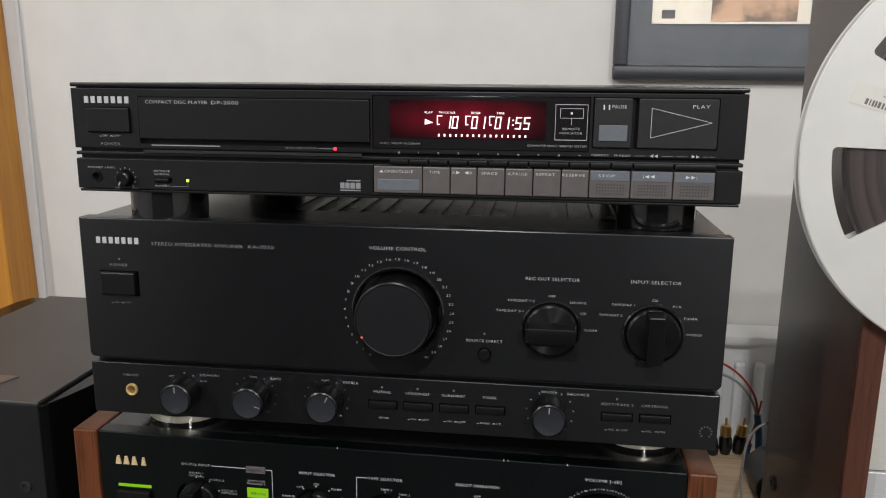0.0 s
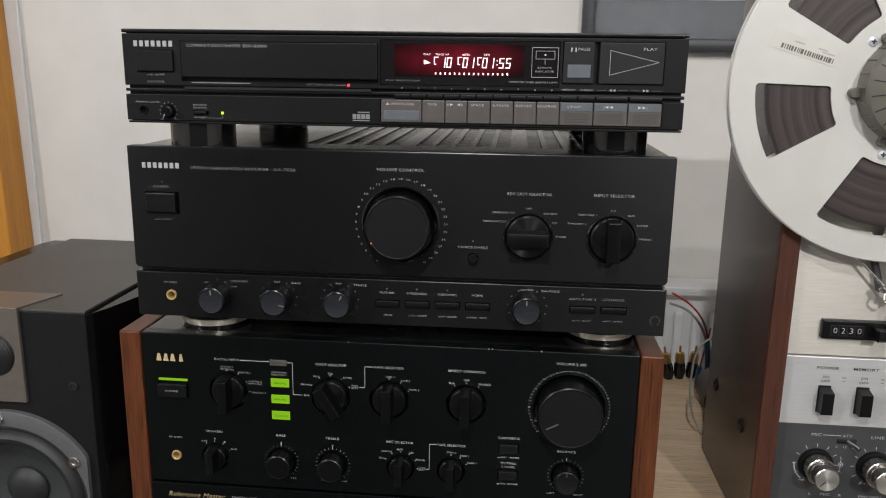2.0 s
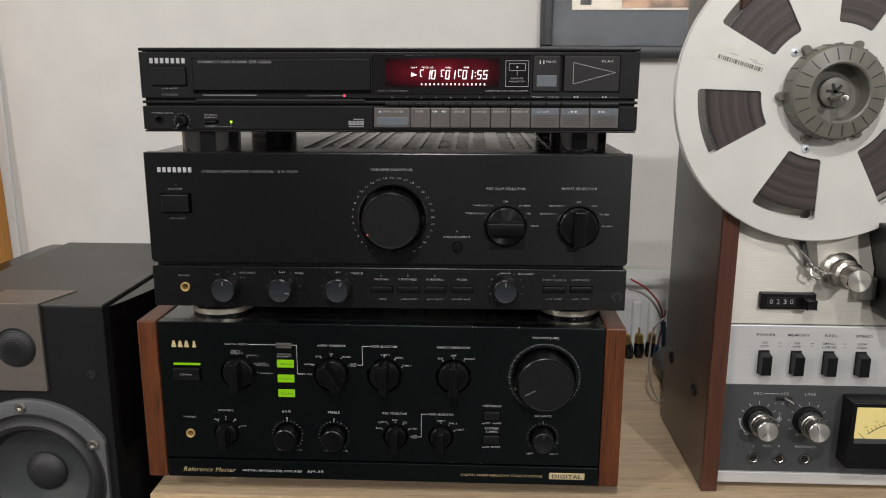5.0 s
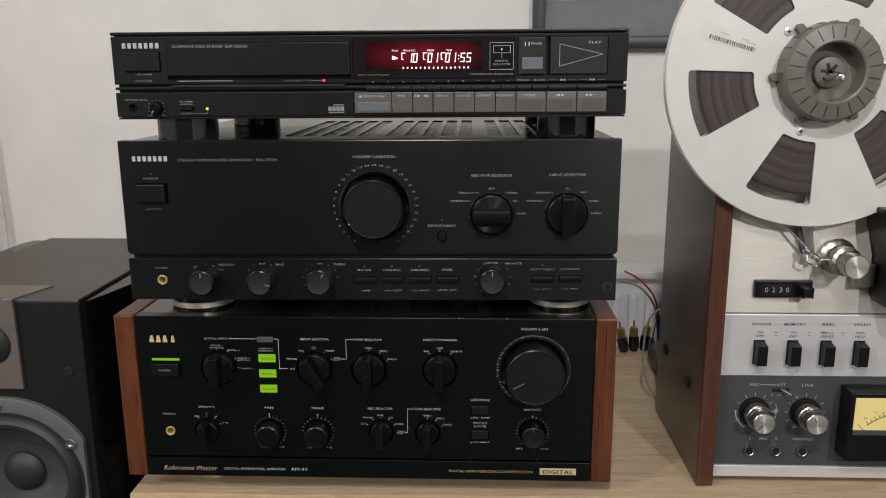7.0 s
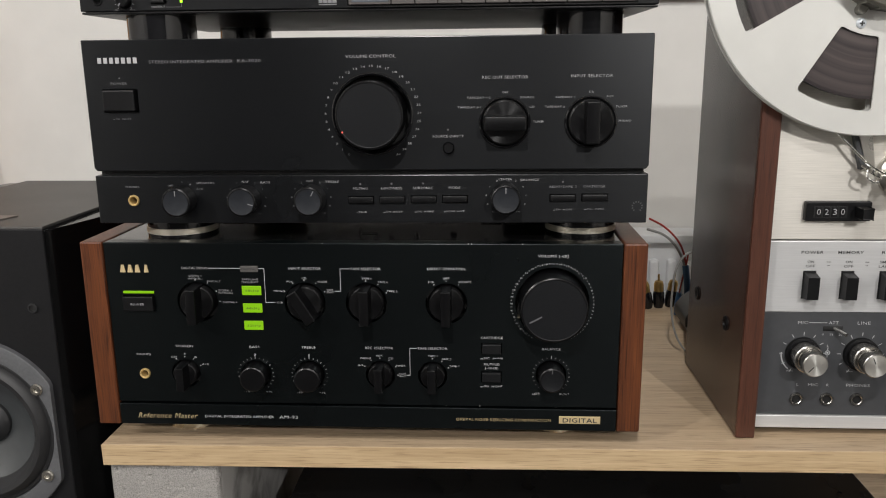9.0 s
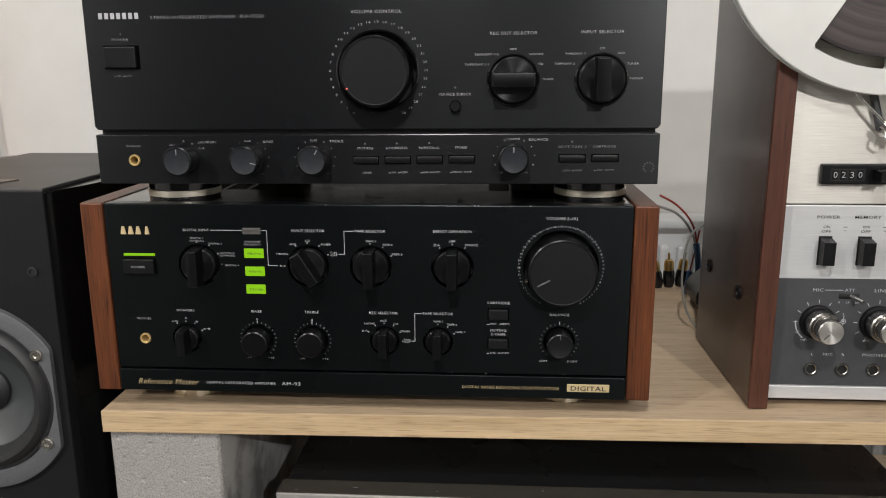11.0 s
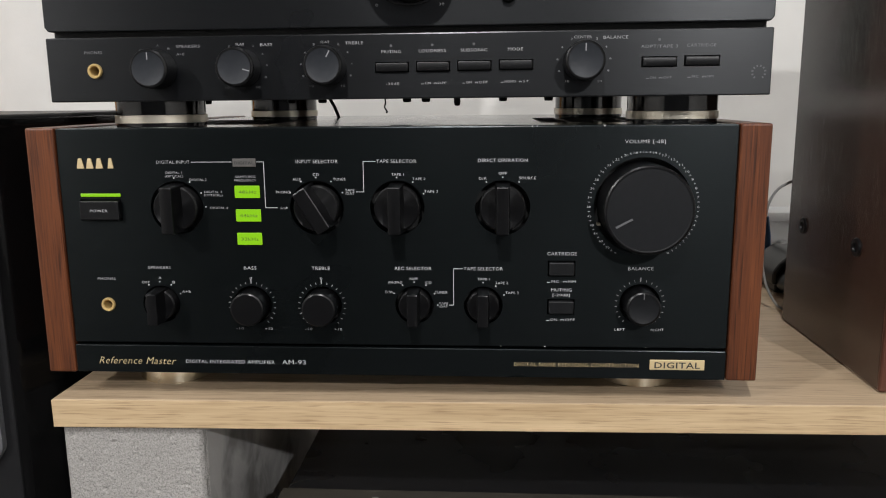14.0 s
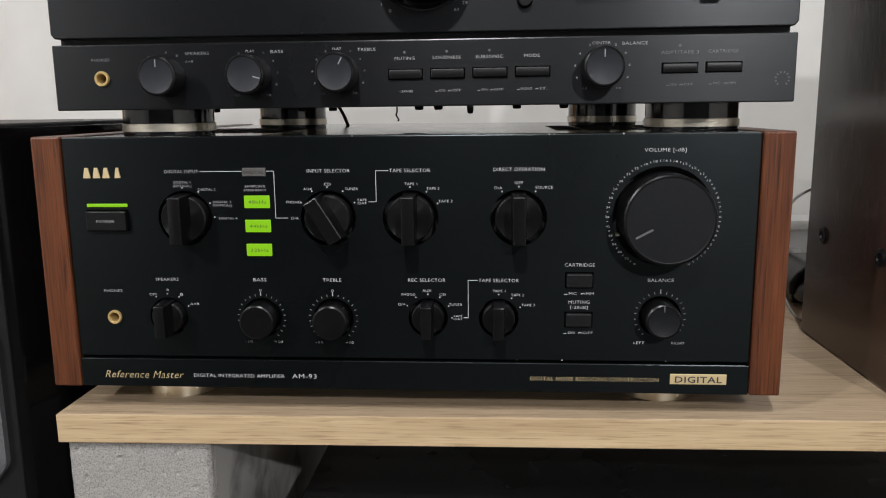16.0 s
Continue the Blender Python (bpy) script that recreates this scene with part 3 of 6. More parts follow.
# shelf boards on concrete blocks
shelf = thing("oak_shelf", (-0.232, -0.003, -0.0195), "pale oak-effect shelf board resting on concrete blocks", "shelf", yaw=0.2)
shelf.rotation_euler.y = -radians(0.40)
part("board", box(-0.232, 1.15, -0.002, 0.42, -0.0193, 0.0, 0.0006), OAK, shelf)
part("edge_band", box(-0.232, 1.15, -0.003, -0.0019, -0.0195, -0.0003, 0.0003), OAK_EDGE, shelf, "pale oak edge banding")
solo("oak_shelf", box(-0.40, 1.15, -0.02, 0.43, -0.262, -0.2425, 0.0008), OAK, "lower pale oak-effect shelf board under the receiver", "shelf")


def concrete_block(x0, x1, z0, z1, label, rough=True):
    bm = box(x0, x1, 0.006 if rough else 0.002, 0.40, z0, z1, 0.003)
    if rough:
        # broken, pitted front skin wrapped a little way round the corners
        nx, nz = 170, 380
        rows = []
        for j in range(nz + 1):
            row = []
            for i in range(nx + 1):
                u, v = i / nx, j / nz
                x, z = x0 + (x1 - x0) * u, z0 + (z1 - z0) * v
                p = Vector((x, 0.0, z))
                n = 0.30 * noise.noise(p * 60) + 0.16 * noise.cell(p * 330 + 1.5 * Vector((noise.noise(p * 420), 0, noise.noise(p * 430 + Vector((5, 0, 5)))))) + 0.14 * noise.cell(p * 620 + Vector((noise.noise(p * 700), 0, 0))) + 0.28 * noise.noise(p * 650) - 2.6 * max(0.0, noise.noise(p * 200 + Vector((9, 0, 3))) - 0.34)
                edge = min(u, 1 - u) * (x1 - x0)
                back = 0.0035 * max(0.0, 1 - edge / 0.004) ** 2
                rim = 0.0 if 0 < i < nx else 1.0
                row.append(bm.verts.new((x + (0.0011 * noise.noise(p * 210) if rim else 0.0), 0.0022 + back - 0.0008 * n + rim * 0.004, z)))
            rows.append(row)
        for a, b in zip(rows, rows[1:]):
            for i in range(nx):
                bm.faces.new((a[i], a[i + 1], b[i + 1], b[i]))
    ob = solo("concrete_block", bm, CONCRETE, label, "concrete block", group="blocks carrying the shelf")
    ob.data.materials.append(CONCRETE_CAST)
    for face in ob.data.polygons:
        if len(face.vertices) != 4 or face.area > 0.002:
            face.material_index = 1
    return ob


concrete_block(-0.230, -0.131, -0.2425, -0.0195, "rough grey concrete block standing under the oak shelf")
concrete_block(0.90, 1.0, -0.2425, -0.0195, "rough grey concrete block under the far end of the shelf", False)
concrete_block(-0.36, -0.26, FLOOR_Z, -0.262, "grey concrete block on the floor under the lower shelf", False)
concrete_block(0.90, 1.0, FLOOR_Z, -0.262, "grey concrete block on the floor under the lower shelf", False)


# ---- bottom amplifier with wooden cheeks ----
def digital_amplifier():
    a = thing("integrated_amplifier", (0.0, 0.2, 0.0), "black digital integrated amplifier with rosewood side cheeks on the oak shelf", "amplifier")
    part("body", box(-0.212, 0.212, 0.0125, 0.385, 0.0195, 0.1790, 0.001), BLACK_STEEL, a)
    part("top_cover", box(-0.2125, 0.2125, 0.0128, 0.388, 0.1785, 0.1800, 0.0005), STEEL_TOP, a, "glossy black top cover")
    for k in range(5):
        for x in (0.0990 + k * 0.0215, -0.2030 + k * 0.0215):
            part("vent_slot", box(x, x + 0.0180, 0.082, 0.216, 0.1795, 0.18025), HOLE_BLACK, a)
    part("vent_slot", box(-0.003, 0.011, 0.037, 0.041, 0.1795, 0.18025), HOLE_BLACK, a)
    panel = part("front_panel", box(-0.2125, 0.2125, 0.0, 0.0125, 0.0400, 0.1805, 0.0008), GREEN_BLACK_ALU, a, "black anodised brushed front panel")
    strip = part("lower_strip", box(-0.2125, 0.2125, -0.0008, 0.0125, 0.0195, 0.0385, 0.0006), GREEN_BLACK_ALU, a)
    for x0, x1 in ((-0.2320, -0.2133), (0.2133, 0.2320)):
        part("wooden_cheek", box(x0, x1, -0.001, 0.395, 0.0190, 0.1810, 0.0014), ROSEWOOD, a, "reddish rosewood cheek with worn edges")
    for x in (-0.167, 0.167):
        for y in (0.055, 0.33):
            foot(a, x, y, 0.0258, 0.0070 * (x + 0.232) - 0.0005, 0.0197, GOLD)
    for x, w in ((0.0885, 0.0007), (0.0915, 0.0005), (-0.0300, 0.0006), (0.1320, 0.0009)):
        part("paint_chip", box(x, x + w, -0.0002, 0.0014, 0.1797, 0.18058, 0.0001), PRINT_GREY, a)
    for x, w in ((0.0980, 0.0010), (0.0700, 0.0006), (0.1620, 0.0005)):
        part("paint_chip", box(x, x + w, -0.0002, 0.0012, 0.03995, 0.0406, 0.0001), PRINT_GREY, a)
    wells = bmesh.new()
    big = [(-0.1365, 0.130, 0.0, 0.0098), (-0.0460, 0.130, -32.0, 0.0115), (0.0050, 0.130, 0.0, 0.0098), (0.0710, 0.130, 0.0, 0.0098)]
    small = [(-0.1515, 0.0665, 0.0, 0.0085), (0.0150, 0.0672, 0.0, 0.0085), (0.0590, 0.0672, 0.0, 0.0085)]
    for x, z, turn, w in big:
        disc_cut(x, z, 0.0172, -0.01, 0.02, wells)
    for x, z, turn, w in small:
        disc_cut(x, z, 0.0124, -0.01, 0.02, wells)
    for x, z in ((-0.091, 0.0662), (-0.045, 0.0662), (0.1575, 0.0690)):
        disc_cut(x, z, 0.0128, -0.01, 0.02, wells)
    disc_cut(0.1573, 0.1310, 0.0300, -0.01, 0.02, wells, 72)
    disc_cut(-0.1872, 0.0660, 0.0042, -0.01, 0.02, wells)
    for x0, x1, z0, z1 in ((0.0995, 0.1168, 0.0865, 0.0965), (0.0995, 0.1168, 0.0617, 0.0716), (-0.2000, -0.1728, 0.1217, 0.1354)):
        box(x0, x1, -0.01, 0.02, z0, z1, 0, wells)
    cut(panel, wells)
    part("well_backing", box(-0.211, 0.211, 0.0120, 0.0128, 0.045, 0.176), HOLE_BLACK, a)
    for x, z, turn, w in big:
        grip_knob(a, x, z, 0.0158, turn, 0.0175, w)
    for x, z, turn, w in small:
        grip_knob(a, x, z, 0.0112, turn, 0.0160, w)
    for x, z in ((-0.091, 0.0662), (-0.045, 0.0662)):
        round_knob(a, x, z, 0.0110, -0.0125, face=False, name="tone_knob")
    round_knob(a, 0.1575, 0.0690, 0.0108, -0.0135, name="balance_knob", pointer=(0, 0.006, 0.0100, 0.0006), mark_mat=FAINT_PRINT)
    knob = round_knob(a, 0.1573, 0.1310, 0.0268, -0.0205, name="volume_knob", label="large black volume knob", pointer=(-118, 0.011, 0.0220, 0.0013), mark_mat=FAINT_PRINT)
    part("index_mark", box(0.1290, 0.1310, -0.004, 0.002, 0.1195, 0.1207), GOLD, a)
    jack(a, -0.1872, 0.0660, 0.0046, GOLD_RIM, "gold-rimmed headphone socket")
    # power switch and lamps
    part("power_lamp", box(-0.1990, -0.1730, -0.0010, 0.001, 0.1372, 0.1392, 0.0003), GREEN_LED, a, "glowing green power lamp")
    b = push_button(a, -0.1993, -0.1735, 0.1224, 0.1347, -0.0035, "power_button", BLACK_PLASTIC)
    letters("POWER", -0.1865, 0.1285, 0.0019, b, PRINT_GREY, y=-0.0037, width=0.0115)
    for k, word in enumerate(("48kHz", "44kHz", "32kHz")):
        z = 0.1402 - 0.0151 * k
        w = part("frequency_lamp", box(-0.0983, -0.0822, -0.0008, 0.001, z - 0.0039, z + 0.0039, 0.0004), GREEN_LED, a, "glowing green sampling lamp")
        letters(word, -0.0898, z, 0.0021, w, PRINT_BLACK, y=-0.0010, width=0.0113)
    bd = part("digital_badge", box(-0.0985, -0.0838, -0.0010, 0.001, 0.1560, 0.1612, 0.0003), material("grey_badge_plate", (0.085, 0.080, 0.075), 0.5), a)
    letters("DIGITAL", -0.0911, 0.1586, 0.0018, bd, PRINT_BLACK, y=-0.0012, width=0.0126, bold=0.012)
    for x0, z0, z1 in ((0.1003, 0.0873, 0.0957), (0.1003, 0.0625, 0.0708)):
        push_button(a, x0, x0 + 0.0157, z0, z1, -0.0028, mat=GREY_PLASTIC)
    # maker's mark: four plain gold shapes
    for x in (-0.1998, -0.1936, -0.1874, -0.1795):
        w = 0.0046 if x < -0.18 else 0.0036
        part("gold_emblem", prism([(x, 0.1553), (x + w, 0.1553), (x + w * 0.72, 0.1617), (x + w * 0.28, 0.1617)], -0.0009, 0.001), GOLD_PRINT, a)
    W, G = PRINT_WHITE, PRINT_GREY
    for word, x, z, width, h, mat in (
            ("DIGITAL INPUT", -0.1370, 0.1592, 0.0215, 0.0021, G), ("INPUT SELECTOR", -0.0450, 0.1592, 0.0265, 0.0022, W),
            ("TAPE SELECTOR", 0.0050, 0.1592, 0.0250, 0.0022, W), ("DIRECT OPERATION", 0.0710, 0.1595, 0.0305, 0.0022, W),
            ("VOLUME [-dB]", 0.1570, 0.1706, 0.0243, 0.0022, W), ("SAMPLING", -0.0910, 0.1498, 0.0130, 0.0015, G),
            ("FREQUENCY", -0.0910, 0.1475, 0.0140, 0.0015, G), ("PHONES", -0.1870, 0.0834, 0.0120, 0.0018, G),
            ("SPEAKERS", -0.1510, 0.0910, 0.0150, 0.0020, G), ("BASS", -0.0910, 0.0910, 0.0083, 0.0022, W),
            ("TREBLE", -0.0450, 0.0910, 0.0118, 0.0022, W), ("REC SELECTOR", 0.0145, 0.0912, 0.0232, 0.0022, W),
            ("TAPE SELECTOR", 0.0590, 0.0912, 0.0248, 0.0022, W), ("CARTRIDGE", 0.1083, 0.1011, 0.0182, 0.0022, W),
            ("MUTING", 0.1083, 0.0778, 0.0128, 0.0021, W), ("[-20dB]", 0.1083, 0.0745, 0.0107, 0.0018, W),
            ("BALANCE", 0.1573, 0.0918, 0.0155, 0.0022, W), ("LEFT", 0.1455, 0.0522, 0.0065, 0.0017, W), ("RIGHT", 0.1690, 0.0522, 0.0080, 0.0017, W),
                        ("DIGITAL 1", -0.1370, 0.1525, 0.0105, 0.0015, G), ("(OPTICAL)", -0.1370, 0.1502, 0.0118, 0.0015, G),
            ("DIGITAL 2", -0.1215, 0.1480, 0.0110, 0.0015, G), ("DIGITAL 3", -0.1123, 0.1402, 0.0113, 0.0015, G),
            ("(OPTICAL)", -0.1123, 0.1381, 0.0120, 0.0015, G), ("DIGITAL 4", -0.1090, 0.1300, 0.0115, 0.0015, G),
            ("AUX", -0.0580, 0.1481, 0.0055, 0.0017, W), ("CD", -0.0458, 0.1510, 0.0040, 0.0018, W), ("TUNER", -0.0310, 0.1481, 0.0080, 0.0017, W),
            ("PHONO", -0.0672, 0.1400, 0.0090, 0.0017, W), ("TAPE", -0.0247, 0.1412, 0.0060, 0.0016, W), ("/DAT", -0.0247, 0.1392, 0.0058, 0.0016, W),
            ("D/A", -0.0668, 0.1300, 0.0045, 0.0017, W), ("TAPE 1", 0.0056, 0.1510, 0.0078, 0.0017, W), ("TAPE 2", 0.0190, 0.1482, 0.0080, 0.0017, W),
            ("TAPE 3", 0.0265, 0.1404, 0.0085, 0.0017, W), ("D/A", 0.0587, 0.1484, 0.0047, 0.0018, W), ("OFF", 0.0710, 0.1515, 0.0050, 0.0018, W),
            ("SOURCE", 0.0862, 0.1486, 0.0103, 0.0018, W), ("OFF", -0.1608, 0.0812, 0.0050, 0.0016, W), ("A", -0.1512, 0.0842, 0.0018, 0.0017, W),
            ("B", -0.1422, 0.0812, 0.0018, 0.0017, W), ("A+B", -0.1342, 0.0750, 0.0058, 0.0016, W), ("-10", -0.1000, 0.0505, 0.0048, 0.0016, W),
            ("+10", -0.0808, 0.0505, 0.0050, 0.0016, W), ("0", -0.0910, 0.0842, 0.0016, 0.0018, W), ("-10", -0.0545, 0.0505, 0.0048, 0.0016, G),
            ("+10", -0.0350, 0.0505, 0.0050, 0.0016, W), ("0", -0.0450, 0.0842, 0.0016, 0.0018, W), ("PHONO", 0.0030, 0.0820, 0.0087, 0.0017, W),
            ("AUX", 0.0145, 0.0845, 0.0055, 0.0017, W), ("CD", 0.0242, 0.0820, 0.0040, 0.0017, W), ("TUNER", 0.0322, 0.0757, 0.0080, 0.0017, W),
            ("D/A", -0.0012, 0.0757, 0.0046, 0.0017, W), ("TAPE", 0.0336, 0.0683, 0.0058, 0.0015, W), ("/DAT", 0.0336, 0.0664, 0.0056, 0.0015, W),
            ("TAPE 1", 0.0592, 0.0845, 0.0078, 0.0017, W), ("TAPE 2", 0.0706, 0.0820, 0.0080, 0.0017, W), ("TAPE 3", 0.0772, 0.0757, 0.0082, 0.0017, W)):
        letters(word, x, z, h, a, mat, width=width)
    on_off(("MC", "MM"), 0.1083, 0.0832, 0.0185, a, W, 0.0017)
    on_off(("ON", "OFF"), 0.1083, 0.0583, 0.0185, a, W, 0.0017)
    # rules that join selectors
    for x0, x1, z0, z1 in ((-0.1252, -0.0990, 0.1589, 0.1592), (-0.0835, -0.0788, 0.1589, 0.1592), (-0.0790, -0.0787, 0.1300, 0.1592), (-0.0790, -0.0712, 0.1299, 0.1302),
                           (-0.0160, -0.0080, 0.1589, 0.1592), (-0.0160, -0.0157, 0.1400, 0.1592), (-0.0207, -0.0157, 0.1399, 0.1402), (0.0400, 0.0460, 0.0909, 0.0912),
                           (0.0400, 0.0403, 0.0672, 0.0912), (0.0372, 0.0403, 0.0671, 0.0674)):
        bar(x0, x1, z0, z1, a, W)
    # dial marks
    dots = bmesh.new()
    for x, z, r, angles in ((-0.1365, 0.130, 0.0190, (-2, 30, 60, 88)), (-0.0460, 0.130, 0.0192, (-90, -60, -30, 0, 30, 60)), (0.0050, 0.130, 0.0190, (0, 32, 62)),
                            (0.0710, 0.130, 0.0190, (-32, 0, 32)), (-0.1515, 0.0665, 0.0150, (-30, 0, 30, 62)), (0.0150, 0.0672, 0.0150, (-60, -30, 0, 30, 60, 90)),
                            (0.0590, 0.0672, 0.0150, (0, 32, 62))):
        for w in angles:
            mark(x, z, r - 0.0004, r + 0.0004, w, 0.0008, dots)
    part("dial_dots", dots, W, a, kind="stuff")
    for x, z in ((-0.091, 0.0662), (-0.045, 0.0662), (0.1575, 0.0690)):
        ticks = bmesh.new()
        for k in range(-10, 11):
            mark(x, z, 0.0143, 0.0157 if k else 0.0170, k * 13.8, 0.0003 if k else 0.0006, ticks)
        part("dial_ticks", ticks, G, a, kind="stuff")
    ticks = bmesh.new()
    steps = ("\u221e", "70", "60", "54", "48", "42", "38", "34", "30", "28", "26", "24", "22", "20", "18", "16", "14", "13", "12", "11", "10", "9", "8", "7", "6", "5", "4", "3", "2", "1", "0")
    for k, word in enumerate(steps):
        w = -151 + 302 * k / (len(steps) - 1)
        r = 0.0333
        letters(word, 0.1573 + r * math.sin(radians(w)), 0.1310 + r * math.cos(radians(w)), 0.0014, a, W, width=0.0010 * len(word) + 0.0003)
        if k < len(steps) - 1:
            mark(0.1573, 0.1310, 0.0327, 0.0339, w + 5.03, 0.0003, ticks)
    part("dial_ticks", ticks, W, a, kind="stuff")
    # the lower strip's words
    letters("Reference Master", -0.1705, 0.0280, 0.0050, strip, GOLD_PRINT, y=-0.0011, width=0.0525, lean=0.35, label="gold italic lettering")
    letters("DIGITAL INTEGRATED AMPLIFIER", -0.1077, 0.0278, 0.0024, strip, W, y=-0.0011, width=0.0595)
    letters("AM-93", -0.0650, 0.0280, 0.0031, strip, W, y=-0.0011, width=0.0158)
    letters("DIGITAL NOISE REDUCING CONSTRUCTION", 0.1185, 0.0286, 0.0026, strip, GOLD_PRINT, y=-0.0011, width=0.0790)
    badge = part("gold_badge", box(0.1650, 0.1993, -0.0014, 0.001, 0.0260, 0.0326, 0.0003), GOLD_PRINT, strip)
    letters("DIGITAL", 0.1822, 0.0293, 0.0040, badge, PRINT_BLACK, y=-0.0016, width=0.0285, bold=0.014)
    return a


digital_amplifier()


# ---- middle amplifier ----
def stereo_amplifier():
    a = thing("integrated_amplifier", (0.0075, 0.2, 0.1805), "black stereo integrated amplifier with a large volume knob on metal-banded feet", "amplifier", yaw=AMP_YAW)
    a.rotation_euler.y = -TILT
    x0, x1 = -0.2130, 0.2285
    part("body", box(x0 + 0.004, x1 - 0.004, 0.0145, 0.375, 0.2000, 0.3380, 0.001), BLACK_STEEL, a)
    top = part("top_cover", box(x0 + 0.001, x1 - 0.001, 0.0125, 0.375, 0.3378, 0.3405, 0.0006), SLAT_STEEL, a, "satin black vented top cover")
    slots = bmesh.new()
    for start in (-0.0805, 0.0168, 0.1148):
        for k in range(5):
            x = start + k * 0.0176
            if -0.19 < x < 0.20:
                box(x, x + 0.0124, 0.064, 0.300, 0.330, 0.345, 0, slots)
    cut(top, slots)
    part("vent_floor", box(x0 + 0.006, x1 - 0.006, 0.060, 0.305, 0.3379, 0.3390), BLACK_STEEL, a)
    panel = part("front_panel", prism([(x0, 0.2425), (x0 + 0.0022, 0.2398), (x1 - 0.0022, 0.2398), (x1, 0.2425), (x1, 0.3420), (x0, 0.3420)], 0.0, 0.0125, bevel=0.0008), BLACK_ALU, a, "black brushed front panel")
    lower = part("control_panel", box(x0, x1, 0.0, 0.0145, 0.1972, 0.2362, 0.0008), BLACK_ALU, a, "black brushed lower control panel")
    part("groove", prism([(x0 + 0.0025, 0.2335), (x1 - 0.0025, 0.2335), (x1 - 0.0025, 0.2450), (x0 + 0.0025, 0.2450)], 0.007, 0.0145), HOLE_BLACK, a)
    for x, y in ((-0.162, 0.046), (0.1835, 0.055), (-0.126, 0.235), (0.150, 0.235)):
        drop = TILT * (x - 0.0075)
        foot(a, x, y, 0.0292, 0.1793 - drop, 0.2005, GLOSS_BLACK, band=(0.1828 - drop, 0.1882 - drop))
    for x, y in ((-0.149, 0.10), (-0.085, 0.10), (-0.062, 0.10), (0.001, 0.10), (0.015, 0.10), (0.072, 0.12), (0.104, 0.09)):
        part("screw", lathe(x, 0, [(0, 0.1948), (0.0026, 0.1950), (0.0032, 0.1960), (0.0032, 0.2005)], 16, axis="z", cy=y), BLACK_PLASTIC, a)
    part("support_peg", lathe(0.038, 0, [(0, 0.1918), (0.0018, 0.1922), (0.0024, 0.1945), (0.0024, 0.2005)], 16, axis="z", cy=0.10), BLACK_PLASTIC, a)
    part("cable_tie", tube([(-0.0155, 0.10, 0.2005), (-0.0150, 0.10, 0.1945), (-0.0158, 0.10, 0.1915), (-0.0140, 0.10, 0.1885), (-0.0146, 0.10, 0.1872)], 0.0006, 6), BLACK_PLASTIC, a)
    for x in (-0.127, -0.092):
        part("lead", tube([(x - 0.006, 0.30, 0.2010), (x, 0.30, 0.190), (x + 0.004, 0.30, 0.1796)], 0.0016), BLACK_PLASTIC, a)
    wells = bmesh.new()
    disc_cut(0.0137, 0.2836, 0.0318, -0.01, 0.02, wells, 72)
    for x in (0.1165, 0.1825):
        disc_cut(x, 0.2765, 0.0200, -0.01, 0.02, wells, 64)
    disc_cut(0.0728, 0.2570, 0.0046, -0.01, 0.02, wells)
    box(-0.1998, -0.1712, -0.01, 0.02, 0.2865, 0.3045, 0, wells)
    cut(panel, wells)
    wells = bmesh.new()
    disc_cut(-0.1828, 0.2160, 0.0040, -0.01, 0.02, wells)
    buttons = [(-0.0078, 0.0130, 0.2160), (0.0172, 0.0380, 0.2162), (0.0422, 0.0630, 0.2164), (0.0672, 0.0880, 0.2166), (0.1520, 0.1730, 0.2172), (0.1770, 0.1980, 0.2175)]
    for b0, b1, z in buttons:
        box(b0, b1, -0.01, 0.02, z - 0.0032, z + 0.0032, 0, wells)
    cut(lower, wells)
    part("well_backing", box(x0 + 0.004, x1 - 0.004, 0.0122, 0.0143, 0.247, 0.338), HOLE_BLACK, a)
    for b0, b1, z in buttons:
        push_button(a, b0 + 0.0006, b1 - 0.0006, z - 0.0026, z + 0.0026, -0.0018)
    # knobs
    knob = round_knob(a, 0.0137, 0.2836, 0.0260, -0.0205, name="volume_knob", label="large black volume knob with a red mark")
    part("red_mark", box(-0.0076, -0.0063, -0.0209, -0.0201, 0.2705, 0.2718, 0.0003), RED_MARK, knob)
    part("knob_collar", lathe(0.0137, 0.2836, [(0.0318, 0.004), (0.0318, -0.0016), (0.0308, -0.0024), (0.0296, -0.0016), (0.0285, 0.006)], 72), GLOSS_BLACK, a)
    for x, turn in ((0.1165, 90), (0.1825, 0)):
        part("knob_collar", lathe(x, 0.2765, [(0.0200, 0.004), (0.0200, -0.0012), (0.0190, -0.0020), (0.0180, -0.0012), (0.0180, 0.006)], 64), GLOSS_BLACK, a)
        k = part("selector_knob", lathe(x, 0.2765, [(0, 0.008), (0.0172, 0.008), (0.0172, -0.0040), (0.0160, -0.0052), (0, -0.0044)], 64), TURNED_BLACK, a)
        bm = box(-0.0062, 0.0062, -0.0170, 0.004, -0.0168, 0.0168)
        for v in bm.verts:
            if v.co.y < -0.001:
                v.co.x *= 0.84
                v.co.z *= 0.95
        bmesh.ops.bevel(bm, geom=bm.edges[:], offset=0.0010, segments=2, affect="EDGES", profile=0.5)
        bmesh.ops.rotate(bm, verts=bm.verts, cent=(0, 0, 0), matrix=Matrix.Rotation(radians(turn), 3, "Y"))
        bmesh.ops.translate(bm, verts=bm.verts, vec=(x, 0, 0.2765))
        part("grip", bm, KNOB_BLACK, k)
